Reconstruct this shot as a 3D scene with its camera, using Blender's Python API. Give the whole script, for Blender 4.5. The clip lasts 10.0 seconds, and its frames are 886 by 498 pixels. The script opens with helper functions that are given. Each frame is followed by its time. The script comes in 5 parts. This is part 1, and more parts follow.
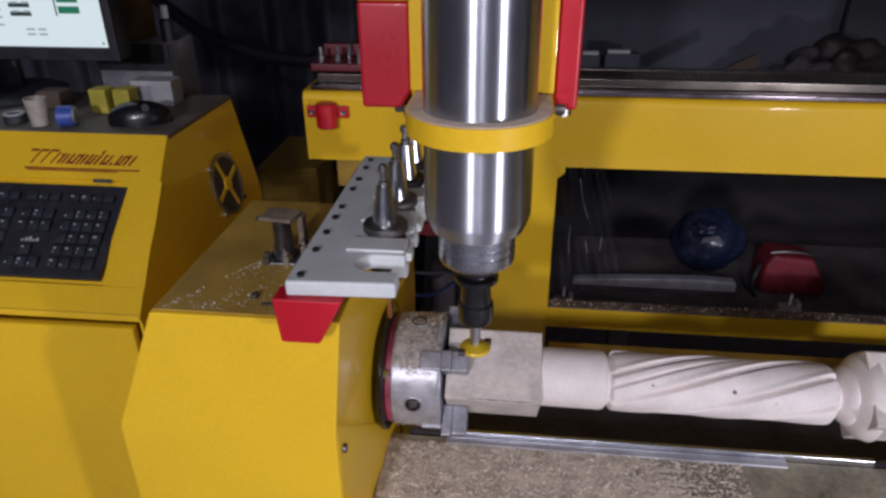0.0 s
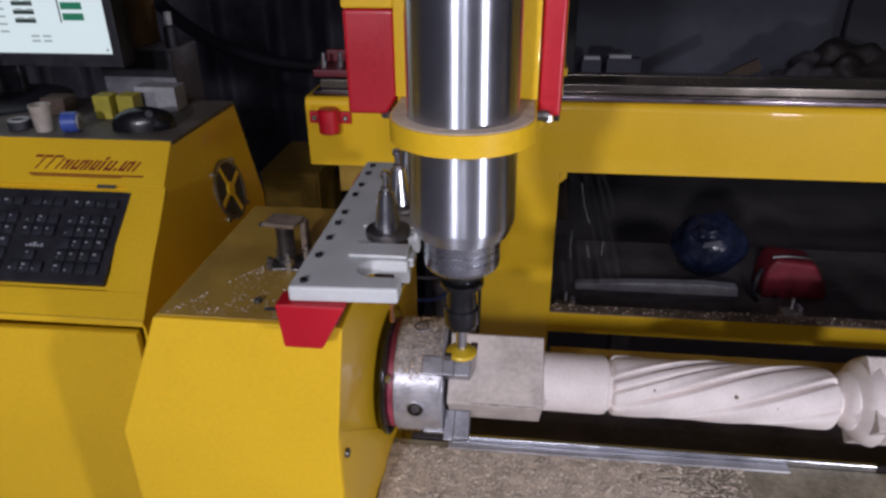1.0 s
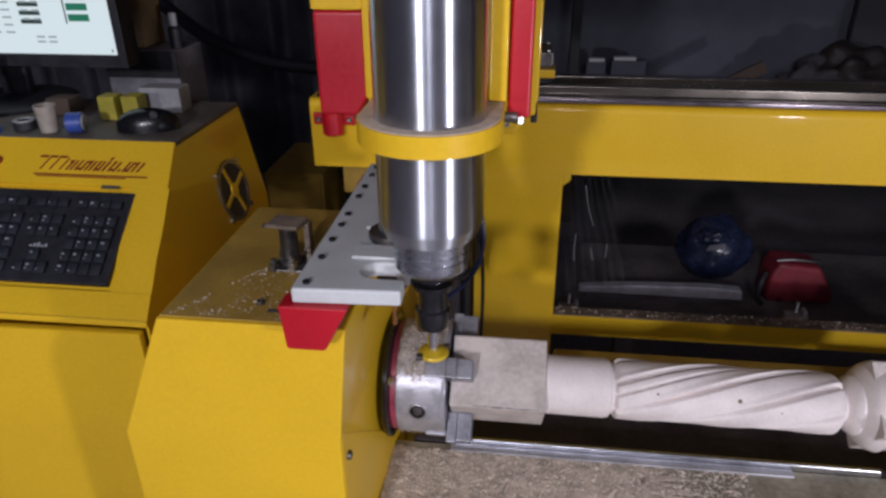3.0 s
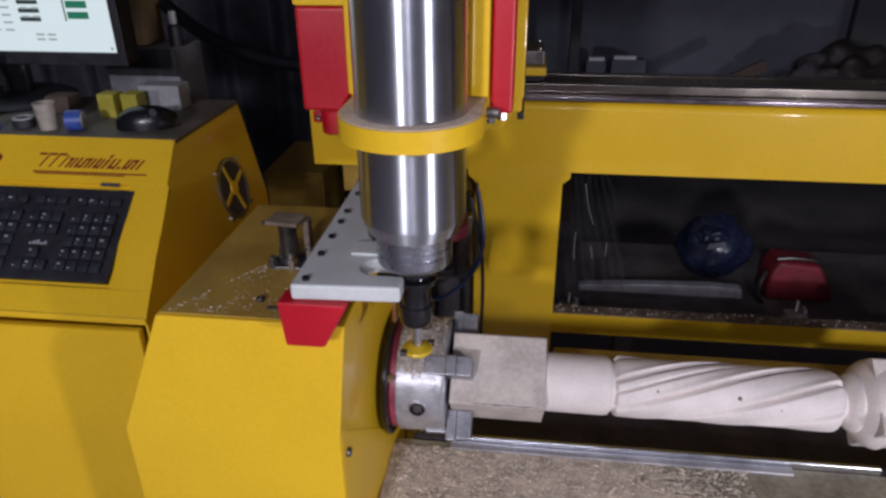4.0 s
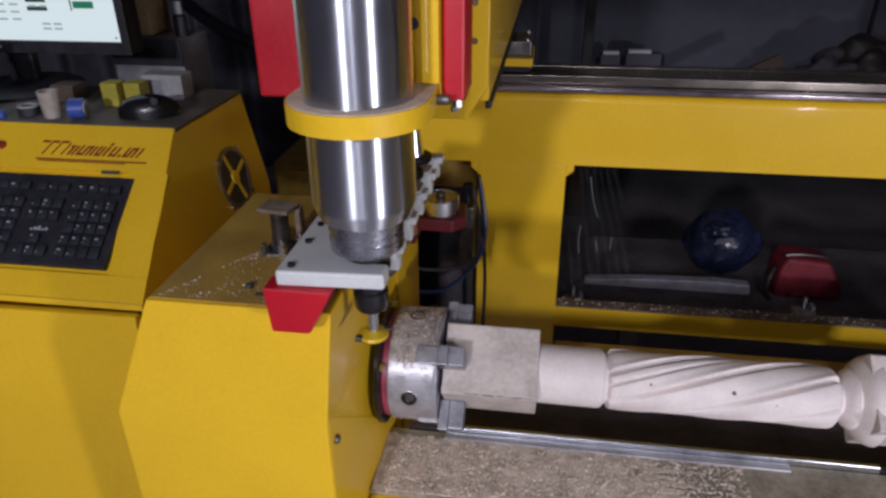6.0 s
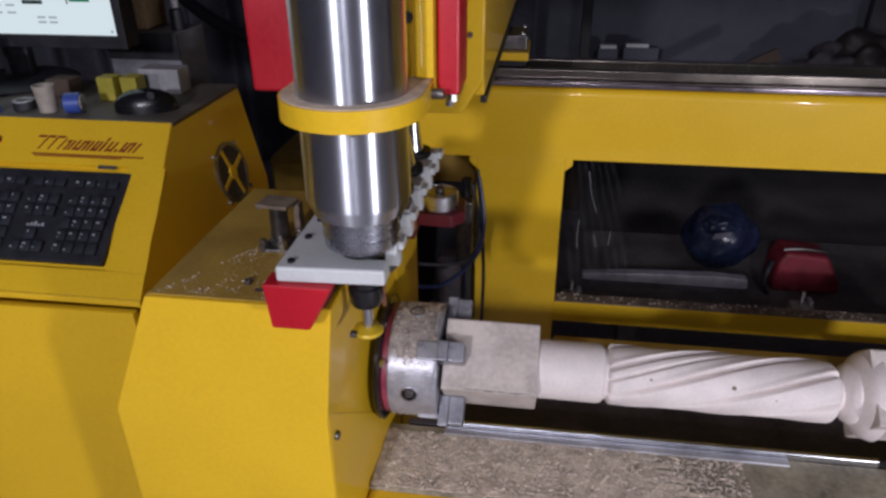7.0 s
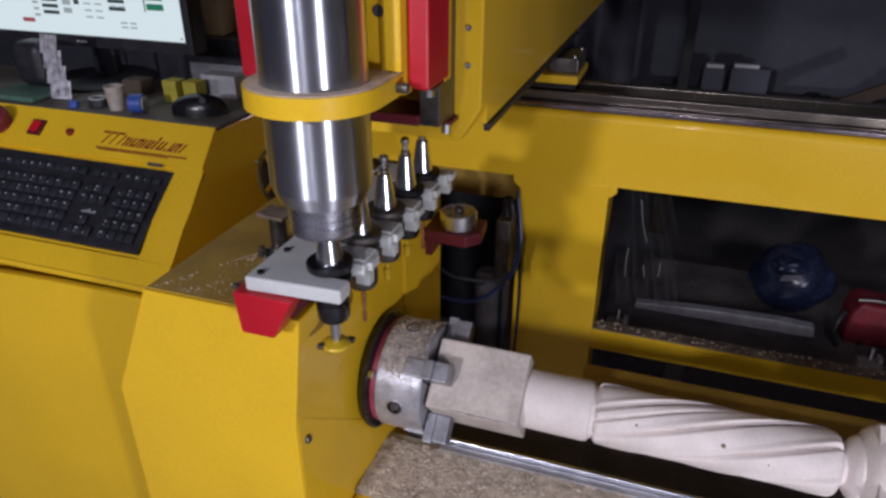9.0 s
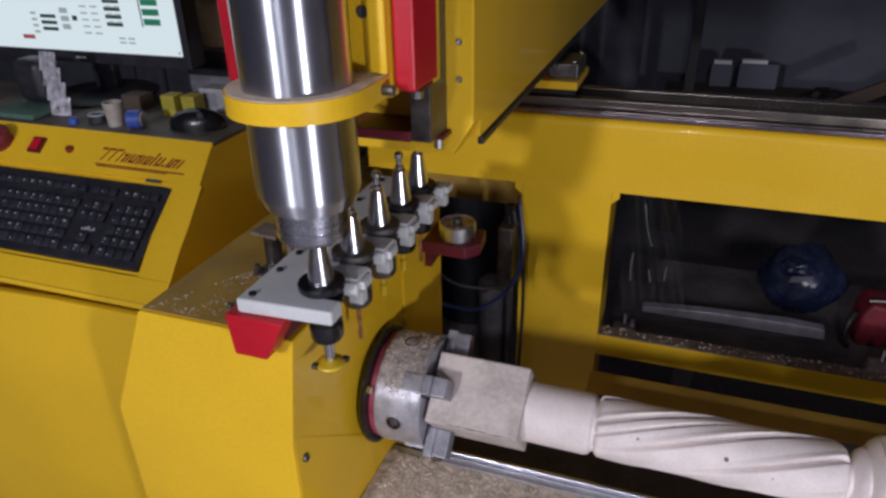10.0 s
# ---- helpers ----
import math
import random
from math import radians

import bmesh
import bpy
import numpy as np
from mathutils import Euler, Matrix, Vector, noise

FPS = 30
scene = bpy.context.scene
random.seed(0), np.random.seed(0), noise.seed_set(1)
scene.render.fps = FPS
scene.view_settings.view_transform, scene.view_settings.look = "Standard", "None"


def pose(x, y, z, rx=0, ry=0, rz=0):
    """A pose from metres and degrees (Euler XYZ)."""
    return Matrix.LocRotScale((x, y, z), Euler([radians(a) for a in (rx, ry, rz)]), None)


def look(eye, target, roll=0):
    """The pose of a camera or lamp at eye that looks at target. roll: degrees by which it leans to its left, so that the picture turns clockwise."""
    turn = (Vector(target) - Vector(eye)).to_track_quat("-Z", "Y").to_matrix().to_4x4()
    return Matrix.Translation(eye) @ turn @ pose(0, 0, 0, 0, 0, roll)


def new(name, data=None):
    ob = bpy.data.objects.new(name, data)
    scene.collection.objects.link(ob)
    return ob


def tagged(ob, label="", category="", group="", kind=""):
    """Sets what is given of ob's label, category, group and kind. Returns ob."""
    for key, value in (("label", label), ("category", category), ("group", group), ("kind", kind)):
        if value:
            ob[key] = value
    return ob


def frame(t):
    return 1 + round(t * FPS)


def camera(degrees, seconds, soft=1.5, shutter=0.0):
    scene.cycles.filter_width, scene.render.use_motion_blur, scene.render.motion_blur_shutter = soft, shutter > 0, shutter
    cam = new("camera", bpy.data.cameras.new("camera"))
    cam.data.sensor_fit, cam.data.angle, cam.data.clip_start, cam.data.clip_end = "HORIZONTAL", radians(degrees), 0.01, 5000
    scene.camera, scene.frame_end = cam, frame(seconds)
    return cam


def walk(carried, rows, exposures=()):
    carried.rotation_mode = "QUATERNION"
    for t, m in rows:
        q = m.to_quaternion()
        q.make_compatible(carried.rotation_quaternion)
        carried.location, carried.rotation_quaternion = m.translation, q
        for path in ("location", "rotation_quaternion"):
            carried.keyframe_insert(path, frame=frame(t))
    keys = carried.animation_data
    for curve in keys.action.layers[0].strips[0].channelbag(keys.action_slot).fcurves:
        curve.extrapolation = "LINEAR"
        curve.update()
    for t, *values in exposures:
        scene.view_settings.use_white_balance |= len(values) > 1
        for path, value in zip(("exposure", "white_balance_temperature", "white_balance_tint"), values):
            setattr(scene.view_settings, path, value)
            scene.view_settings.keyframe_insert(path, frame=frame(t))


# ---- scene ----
cam = camera(66.4, 10.0, soft=2.7)
PATH = [
    (0, (0.016, 0.007, 1.455), (-0.182, 1.779, 0.55), -0.3),
    (0.5, (0.016, 0.007, 1.455), (-0.178, 1.786, 0.56), -0.5),
    (1, (0.016, 0.004, 1.458), (-0.188, 1.782, 0.564), -0.4),
    (1.5, (0.018, 0.006, 1.455), (-0.186, 1.776, 0.546), -0.4),
    (2, (0.013, 0.004, 1.458), (-0.201, 1.779, 0.561), -0.5),
    (2.5, (0.015, 0.006, 1.459), (-0.2, 1.784, 0.569), -0.3),
    (4, (0.017, 0.005, 1.455), (-0.198, 1.783, 0.564), -0.3),
    (4.5, (0.017, 0.005, 1.452), (-0.198, 1.777, 0.551), -0.3),
    (5, (0.024, 0.004, 1.447), (-0.2, 1.768, 0.531), -0.3),
    (6.3, (0.053, 0.008, 1.449), (-0.215, 1.773, 0.546), -0.4),
    (6.5, (0.05, 0.009, 1.449), (-0.212, 1.769, 0.536), -0.4),
    (7, (0.045, 0.01, 1.448), (-0.207, 1.768, 0.529), -0.3),
    (7.5, (0.049, 0.009, 1.449), (-0.237, 1.77, 0.544), -0.8),
    (8, (0.111, 0.018, 1.467), (-0.14, 1.767, 0.53), 1.5),
    (8.5, (0.14, 0.023, 1.478), (-0.267, 1.736, 0.53), 0.8),
    (9, (0.198, 0.042, 1.481), (-0.362, 1.731, 0.568), 0.4),
    (9.5, (0.211, 0.054, 1.494), (-0.432, 1.727, 0.606), -1.2),
    (10, (0.214, 0.065, 1.497), (-0.38, 1.741, 0.58), -1.1),
]
walk(cam, [(t, look(eye, target, roll)) for t, eye, target, roll in PATH])

# lamps of the workshop: a row of work lights behind and above the camera
world = bpy.data.worlds.new("world")
scene.world = world
world.use_nodes = True
world.node_tree.nodes["Background"].inputs[0].default_value = (0.55, 0.62, 0.8, 1)
world.node_tree.nodes["Background"].inputs[1].default_value = 0.03


def lamp(name, at, power, size, colour=(0.975, 0.955, 1.08)):
    data = bpy.data.lights.new(name, "POINT")
    data.shadow_soft_size, data.energy, data.color = size, power, colour
    ob = new(name, data)
    ob.location = at
    return ob


lamp("work_light_a", (-0.54, -1.90, 1.95), 130, 0.08)
lamp("work_light_b", (0.38, -2.70, 2.65), 66, 0.10)
lamp("work_light_c", (1.34, -0.70, 1.00), 60, 0.06)
scene.view_settings.exposure = 0.0


# ---- materials ----
def material(name, colour, rough=0.5, metal=0.0, tone=0.12, scale=6.0, fine=90.0, bump=0.02, spread=None, coat=0.0, rough_var=0.12, random_tone=0.0, aniso=0.0, spec=0.5):
    m = bpy.data.materials.new(name)
    m.use_nodes = True
    nt = m.node_tree
    b = nt.nodes["Principled BSDF"]
    tc = nt.nodes.new("ShaderNodeTexCoord")
    big = nt.nodes.new("ShaderNodeTexNoise")
    big.inputs["Scale"].default_value, big.inputs["Detail"].default_value = scale, 5
    small = nt.nodes.new("ShaderNodeTexNoise")
    small.inputs["Scale"].default_value, small.inputs["Detail"].default_value = fine, 4
    nt.links.new(tc.outputs["Object"], big.inputs["Vector"])
    nt.links.new(tc.outputs["Object"], small.inputs["Vector"])
    mixed = nt.nodes.new("ShaderNodeMath")
    mixed.operation = "MULTIPLY_ADD"
    mixed.inputs[1].default_value = 0.35
    nt.links.new(small.outputs["Fac"], mixed.inputs[0])
    scaled = nt.nodes.new("ShaderNodeMath")
    scaled.operation = "MULTIPLY"
    scaled.inputs[1].default_value = 0.65
    nt.links.new(big.outputs["Fac"], scaled.inputs[0])
    nt.links.new(scaled.outputs[0], mixed.inputs[2])
    ramp = nt.nodes.new("ShaderNodeValToRGB")
    dark = spread or tuple(c * (1 - 2.2 * tone) for c in colour)
    light = tuple(min(1, c * (1 + tone)) for c in colour)
    ramp.color_ramp.elements[0].position, ramp.color_ramp.elements[0].color = 0.3, (*dark, 1)
    ramp.color_ramp.elements[1].position, ramp.color_ramp.elements[1].color = 0.62, (*light, 1)
    nt.links.new(mixed.outputs[0], ramp.inputs[0])
    if random_tone:
        info = nt.nodes.new("ShaderNodeObjectInfo")
        hsv = nt.nodes.new("ShaderNodeHueSaturation")
        mr = nt.nodes.new("ShaderNodeMapRange")
        mr.inputs[3].default_value, mr.inputs[4].default_value = 1 - random_tone, 1 + random_tone
        nt.links.new(info.outputs["Random"], mr.inputs[0])
        nt.links.new(mr.outputs[0], hsv.inputs["Value"])
        nt.links.new(ramp.outputs[0], hsv.inputs["Color"])
        nt.links.new(hsv.outputs[0], b.inputs["Base Color"])
    else:
        nt.links.new(ramp.outputs[0], b.inputs["Base Color"])
    mr2 = nt.nodes.new("ShaderNodeMapRange")
    mr2.inputs[1].default_value, mr2.inputs[2].default_value = 0.3, 0.7
    mr2.inputs[3].default_value, mr2.inputs[4].default_value = max(0.03, rough - rough_var), min(1, rough + rough_var)
    nt.links.new(mixed.outputs[0], mr2.inputs[0])
    nt.links.new(mr2.outputs[0], b.inputs["Roughness"])
    b.inputs["Metallic"].default_value = metal
    b.inputs["Specular IOR Level"].default_value = spec
    b.inputs["Coat Weight"].default_value = coat
    b.inputs["Coat Roughness"].default_value = 0.06
    if aniso:
        b.inputs["Anisotropic"].default_value = aniso
        tan = nt.nodes.new("ShaderNodeTangent")
        tan.direction_type, tan.axis = "RADIAL", "Z"
        nt.links.new(tan.outputs[0], b.inputs["Tangent"])
        b.inputs["Anisotropic Rotation"].default_value = 0.25
    if bump:
        bp = nt.nodes.new("ShaderNodeBump")
        bp.inputs["Strength"].default_value, bp.inputs["Distance"].default_value = bump * 10, 0.001
        nt.links.new(small.outputs["Fac"], bp.inputs["Height"])
        nt.links.new(bp.outputs[0], b.inputs["Normal"])
    return m


def glow(name, colour, strength):
    m = bpy.data.materials.new(name)
    m.use_nodes = True
    b = m.node_tree.nodes["Principled BSDF"]
    b.inputs["Base Color"].default_value = (0.02, 0.02, 0.02, 1)
    b.inputs["Emission Color"].default_value, b.inputs["Emission Strength"].default_value = (*colour, 1), strength
    b.inputs["Roughness"].default_value = 0.3
    return m


def film_plastic(name="clear_film", alpha=0.035):
    m = bpy.data.materials.new(name)
    m.use_nodes = True
    b = m.node_tree.nodes["Principled BSDF"]
    b.inputs["Base Color"].default_value = (0.5, 0.52, 0.55, 1)
    b.inputs["Roughness"].default_value, b.inputs["Alpha"].default_value = 0.15, alpha
    return m


YELLOW = material("yellow_paint", (0.80, 0.495, 0.020), 0.42, tone=0.05, scale=4, fine=160, bump=0.004, coat=0.4, spec=0.22)
# darker yellow: dust on cabinet top and rear beam, painted shade on stringer and cupboard
YELLOW_DUSTY_DIM = material("dusty_and_dimmed_yellow", (0.38, 0.235, 0.035), 0.6, tone=0.18, scale=14, fine=260, bump=0.03, spread=(0.26, 0.15, 0.022))
RED = material("red_paint", (0.50, 0.005, 0.018), 0.42, tone=0.08, scale=8, fine=200, bump=0.003, coat=0.05)
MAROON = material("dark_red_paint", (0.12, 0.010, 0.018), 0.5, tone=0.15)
STEEL = material("brushed_steel", (0.60, 0.63, 0.70), 0.33, 1.0, tone=0.06, scale=9, fine=60, bump=0.0, rough_var=0.03, aniso=0.95)
NOSE = material("turned_steel", (0.46, 0.48, 0.54), 0.27, 1.0, tone=0.05, scale=30, fine=300, bump=0.0)
CHROME = material("bright_chrome", (0.60, 0.61, 0.64), 0.24, 1.0, tone=0.12, scale=20, fine=150, bump=0.0, rough_var=0.05)
BLACK_STEEL = material("blackened_steel", (0.06, 0.06, 0.066), 0.2, 0.85, tone=0.15, scale=40, bump=0.004)
DARK_STEEL = material("dark_oily_steel", (0.16, 0.15, 0.145), 0.42, 0.9, tone=0.25, scale=30, bump=0.02)
RAIL_STEEL = material("ground_rail_steel", (0.16, 0.14, 0.12), 0.24, 0.8, tone=0.2, scale=10, fine=200, bump=0.004, rough_var=0.06)
# the chuck ring's pinkish red is a reflection put into the base colour
RING_REFLECTION = material("red_reflection_ring", (0.30, 0.045, 0.075), 0.4, tone=0.2, scale=30, bump=0.01)
DARK_CAST = material("oily_jaw_steel", (0.27, 0.27, 0.30), 0.38, 0.5, tone=0.2, scale=35, fine=220, bump=0.03)
CAST = material("grey_cast_iron", (0.40, 0.40, 0.44), 0.36, 0.4, tone=0.16, scale=35, fine=220, bump=0.03)
SEAT_STEEL = material("oily_rail_seat", (0.36, 0.31, 0.34), 0.17, 1.0, tone=0.15, scale=8, bump=0.0, rough_var=0.05)
PALE_STEEL = material("pale_ground_steel", (0.62, 0.62, 0.68), 0.38, 0.5, tone=0.15, scale=25, fine=150, bump=0.01)
CAST_ROUGH = material("dusty_cast_iron", (0.33, 0.30, 0.29), 0.75, 0.2, tone=0.3, scale=70, fine=400, bump=0.12)
WHITE_PLASTIC = material("white_polymer", (0.60, 0.62, 0.62), 0.42, tone=0.06, scale=18, fine=200, bump=0.008)
BLACK_PLASTIC = material("black_plastic", (0.016, 0.016, 0.021), 0.5, tone=0.2, scale=30, bump=0.01)
KEYCAP = material("keycap_plastic", (0.012, 0.013, 0.021), 0.68, tone=0.15, scale=30, bump=0.01, random_tone=0.25)
# matt black, which also paints the dark inside of holes and slots
MATT_BLACK = material("plain_matt_black", (0.060, 0.052, 0.060), 0.8, tone=0.3, scale=15, bump=0.03)
WOOD = material("pale_turned_wood", (0.75, 0.68, 0.65), 0.62, tone=0.07, scale=22, fine=240, bump=0.02)
WOOD_ROUGH = material("weathered_sawn_wood", (0.55, 0.49, 0.45), 0.75, tone=0.15, scale=24, fine=150, bump=0.06)
DUST = material("sawdust_on_table", (0.68, 0.59, 0.49), 0.85, tone=0.42, scale=30, fine=420, bump=0.15, spread=(0.19, 0.145, 0.11))
TABLE = material("olive_bed_steel", (0.33, 0.295, 0.225), 0.6, tone=0.28, scale=12, fine=120, bump=0.03)
LEDGE = material("brown_dust", (0.20, 0.15, 0.11), 0.9, tone=0.3, scale=40, fine=300, bump=0.1)
DUST_PALE = material("pale_wood_dust", (0.62, 0.50, 0.38), 0.9, tone=0.15, scale=60, fine=400, bump=0.04)
CHIP = material("wood_chip", (0.64, 0.55, 0.46), 0.8, tone=0.2, scale=60, bump=0.02, random_tone=0.2)
GREY_WALL = material("grey_workshop_wall", (0.135, 0.138, 0.175), 0.8, tone=0.16, scale=0.8, fine=9, bump=0.02)
CONCRETE = material("stained_concrete", (0.20, 0.185, 0.19), 0.8, tone=0.3, scale=2.0, fine=60, bump=0.05)
LETTER = material("dark_red_lettering", (0.20, 0.015, 0.006), 0.5, tone=0.1, bump=0)
PRINT = material("pale_key_print", (0.36, 0.37, 0.40), 0.5, tone=0.05, bump=0)
GOLD = material("yellow_cutter", (0.62, 0.42, 0.02), 0.35, 0.1, tone=0.1, scale=60, bump=0.01)
COPPER = material("copper_coloured_steel", (0.55, 0.28, 0.16), 0.25, 1.0, tone=0.15, scale=60, bump=0)
BLUE = material("blue_plastic", (0.04, 0.08, 0.34), 0.4, tone=0.15, bump=0.01)
WHITE_PAINT = material("white_card", (0.32, 0.32, 0.33), 0.6, tone=0.1, scale=40, bump=0.01)
BRIGHT_WHITE = material("white_enamel", (0.85, 0.85, 0.86), 0.5, tone=0.04, bump=0)
PANEL_GREY = material("grey_board", (0.06, 0.06, 0.07), 0.7, tone=0.12, scale=3, bump=0.01)
LEMON = material("lemon_card", (0.40, 0.34, 0.04), 0.55, tone=0.12, scale=30, bump=0.01)
GREEN_MAT = material("green_cloth", (0.06, 0.12, 0.09), 0.8, tone=0.2, bump=0.05)
DULL_RED = material("dull_red_cloth", (0.16, 0.01, 0.02), 0.6, tone=0.2, scale=20, bump=0.05)
CUP = material("cloudy_plastic", (0.34, 0.30, 0.26), 0.35, tone=0.12, scale=40, bump=0.01)
BROWN_CARD = material("brown_cardboard", (0.09, 0.062, 0.045), 0.8, tone=0.15, bump=0.02)
SACKING = material("dark_sacking", (0.022, 0.017, 0.015), 0.6, tone=0.35, scale=12, bump=0.05)
# shelf black lightened in its colour to stand in for haze
SHELF = material("hazed_black_shelf", (0.10, 0.088, 0.090), 0.75, tone=0.3, scale=9, bump=0.04)
CABLE_BLUE = material("dark_blue_cable", (0.02, 0.035, 0.11), 0.45, tone=0.2, bump=0.01)
BLUE_BAG = material("dark_blue_bag", (0.012, 0.018, 0.045), 0.25, tone=0.3, scale=20, bump=0.08)
GREEN_DARK = material("olive_enamel", (0.12, 0.13, 0.06), 0.5, tone=0.2)
SCREEN = glow("lit_screen", (0.74, 0.86, 0.92), 0.86)
SCREEN_GREY = glow("screen_grey", (0.30, 0.36, 0.38), 0.9)
SCREEN_DARK = glow("screen_dark", (0.02, 0.04, 0.04), 0.8)
SCREEN_GREEN = glow("screen_green", (0.01, 0.16, 0.09), 0.9)
SCREEN_RED = glow("screen_red", (0.30, 0.06, 0.07), 0.9)
CLEAR_FILM = film_plastic()
GLINT_FILM = film_plastic("crease_glint_film", 0.22)


# ---- mesh helpers ----
def bevelled(bm, geom_edges, width, seg=2):
    if width:
        bmesh.ops.bevel(bm, geom=geom_edges, offset=width, offset_type="OFFSET", segments=seg, profile=0.5, affect="EDGES", clamp_overlap=True)


def bx(bm, x0, x1, y0, y1, z0, z1, bev=0.0, seg=2):
    vs = [bm.verts.new((x, y, z)) for x in (x0, x1) for y in (y0, y1) for z in (z0, z1)]
    fs = [bm.faces.new([vs[i] for i in q]) for q in ((0, 1, 3, 2), (4, 6, 7, 5), (0, 4, 5, 1), (2, 3, 7, 6), (0, 2, 6, 4), (1, 5, 7, 3))]
    bevelled(bm, list({e for f in fs for e in f.edges}), bev, seg)
    return bm


def prism(bm, pts, axis, a, b, bev=0.0, seg=2):
    """A polygon pushed along an axis from a to b; pts hold the two other coordinates in order."""
    def place(p, s):
        return {"x": (s, p[0], p[1]), "y": (p[0], s, p[1]), "z": (p[0], p[1], s)}[axis]
    lo, hi = [bm.verts.new(place(p, a)) for p in pts], [bm.verts.new(place(p, b)) for p in pts]
    n = len(pts)
    fs = [bm.faces.new(lo), bm.faces.new(list(reversed(hi)))]
    fs += [bm.faces.new((lo[i], hi[i], hi[(i + 1) % n], lo[(i + 1) % n])) for i in range(n)]
    bmesh.ops.recalc_face_normals(bm, faces=fs)
    bevelled(bm, list({e for f in fs for e in f.edges}), bev, seg)
    return bm


def lathe(bm, profile, seg=32, m=None):
    """A turned body round z from (radius, height) pairs."""
    m = m or Matrix.Identity(4)
    rings = []
    for r, z in profile:
        if r < 1e-5:
            rings.append([bm.verts.new(m @ Vector((0, 0, z)))])
        else:
            rings.append([bm.verts.new(m @ Vector((r * math.cos(2 * math.pi * i / seg), r * math.sin(2 * math.pi * i / seg), z))) for i in range(seg)])
    for a, b in zip(rings, rings[1:]):
        for i in range(seg):
            j = (i + 1) % seg
            if len(a) == 1 and len(b) == 1:
                continue
            if len(a) == 1:
                bm.faces.new((a[0], b[j], b[i]))
            elif len(b) == 1:
                bm.faces.new((a[i], a[j], b[0]))
            else:
                bm.faces.new((a[i], a[j], b[j], b[i]))
    for ring, flip in ((rings[0], True), (rings[-1], False)):
        if len(ring) > 1:
            bm.faces.new(list(reversed(ring)) if flip else ring)
    bmesh.ops.recalc_face_normals(bm, faces=bm.faces[:])
    return bm


def tube(bm, pts, r, seg=8):
    pts = [Vector(p) for p in pts]
    rings = []
    for i, p in enumerate(pts):
        d = (pts[min(i + 1, len(pts) - 1)] - pts[max(i - 1, 0)]).normalized()
        u = d.orthogonal().normalized() if i == 0 else (u - d * u.dot(d)).normalized()
        w = d.cross(u)
        rings.append([bm.verts.new(p + r * (math.cos(2 * math.pi * k / seg) * u + math.sin(2 * math.pi * k / seg) * w)) for k in range(seg)])
    for a, b in zip(rings, rings[1:]):
        for k in range(seg):
            bm.faces.new((a[k], a[(k + 1) % seg], b[(k + 1) % seg], b[k]))
    bm.faces.new(list(reversed(rings[0])))
    bm.faces.new(rings[-1])
    bmesh.ops.recalc_face_normals(bm, faces=bm.faces[:])
    return bm


def curve_pts(pts, n=6):
    """Points of a smooth line through pts."""
    out, p = [], [Vector(q) for q in pts]
    for i in range(len(p) - 1):
        a, b, c, d = p[max(i - 1, 0)], p[i], p[i + 1], p[min(i + 2, len(p) - 1)]
        for k in range(n):
            t = k / n
            out.append(0.5 * ((2 * b) + (c - a) * t + (2 * a - 5 * b + 4 * c - d) * t * t + (3 * b - a - 3 * c + d) * t ** 3))
    return out + [p[-1]]


def arc(cx, cy, r, a0, a1, n):
    return [(cx + r * math.cos(radians(a0 + (a1 - a0) * i / n)), cy + r * math.sin(radians(a0 + (a1 - a0) * i / n))) for i in range(n + 1)]


def smooth_by_angle(bm, degrees=32):
    for f in bm.faces:
        f.smooth = True
    for e in bm.edges:
        if len(e.link_faces) != 2 or e.calc_face_angle(0) > radians(degrees):
            e.smooth = False


def part(name, bm, material_, parent=None, label=""):
    """Links a bmesh as one mesh object, in world places, under a thing or a part."""
    smooth_by_angle(bm)
    me = bpy.data.meshes.new(name)
    if parent:
        at = Vector((0, 0, 0))
        p = parent
        while p:
            at += p.location
            p = p.parent
        for v in bm.verts:
            v.co -= at
    bm.to_mesh(me)
    bm.free()
    me.materials.append(material_)
    ob = new(name, me)
    ob.parent = parent
    flat = ob.modifiers.new("weighted_normal", "WEIGHTED_NORMAL")
    flat.keep_sharp, flat.weight = True, 90
    if label:
        ob["label"] = label
    return ob


def thing(name, at, label, category, group="", kind=""):
    ob = new(name)
    ob.location, ob.empty_display_size = at, 0.05
    return tagged(ob, label, category, group, kind)


def B():
    return bmesh.new()


def screw(parent, at, r=0.005, axis="z", mat=None, name="screw"):
    turn = {"z": Matrix.Identity(4), "y": pose(0, 0, 0, 90), "x": pose(0, 0, 0, 0, 90), "-x": pose(0, 0, 0, 0, -90)}[axis]
    bm = lathe(B(), [(r, -0.001), (r, r * 0.7), (r * 0.85, r * 0.9), (r * 0.5, r * 0.9), (r * 0.45, r * 0.4), (0, r * 0.4)], 12, Matrix.Translation(at) @ turn)
    return part(name, bm, mat or DARK_STEEL, parent)


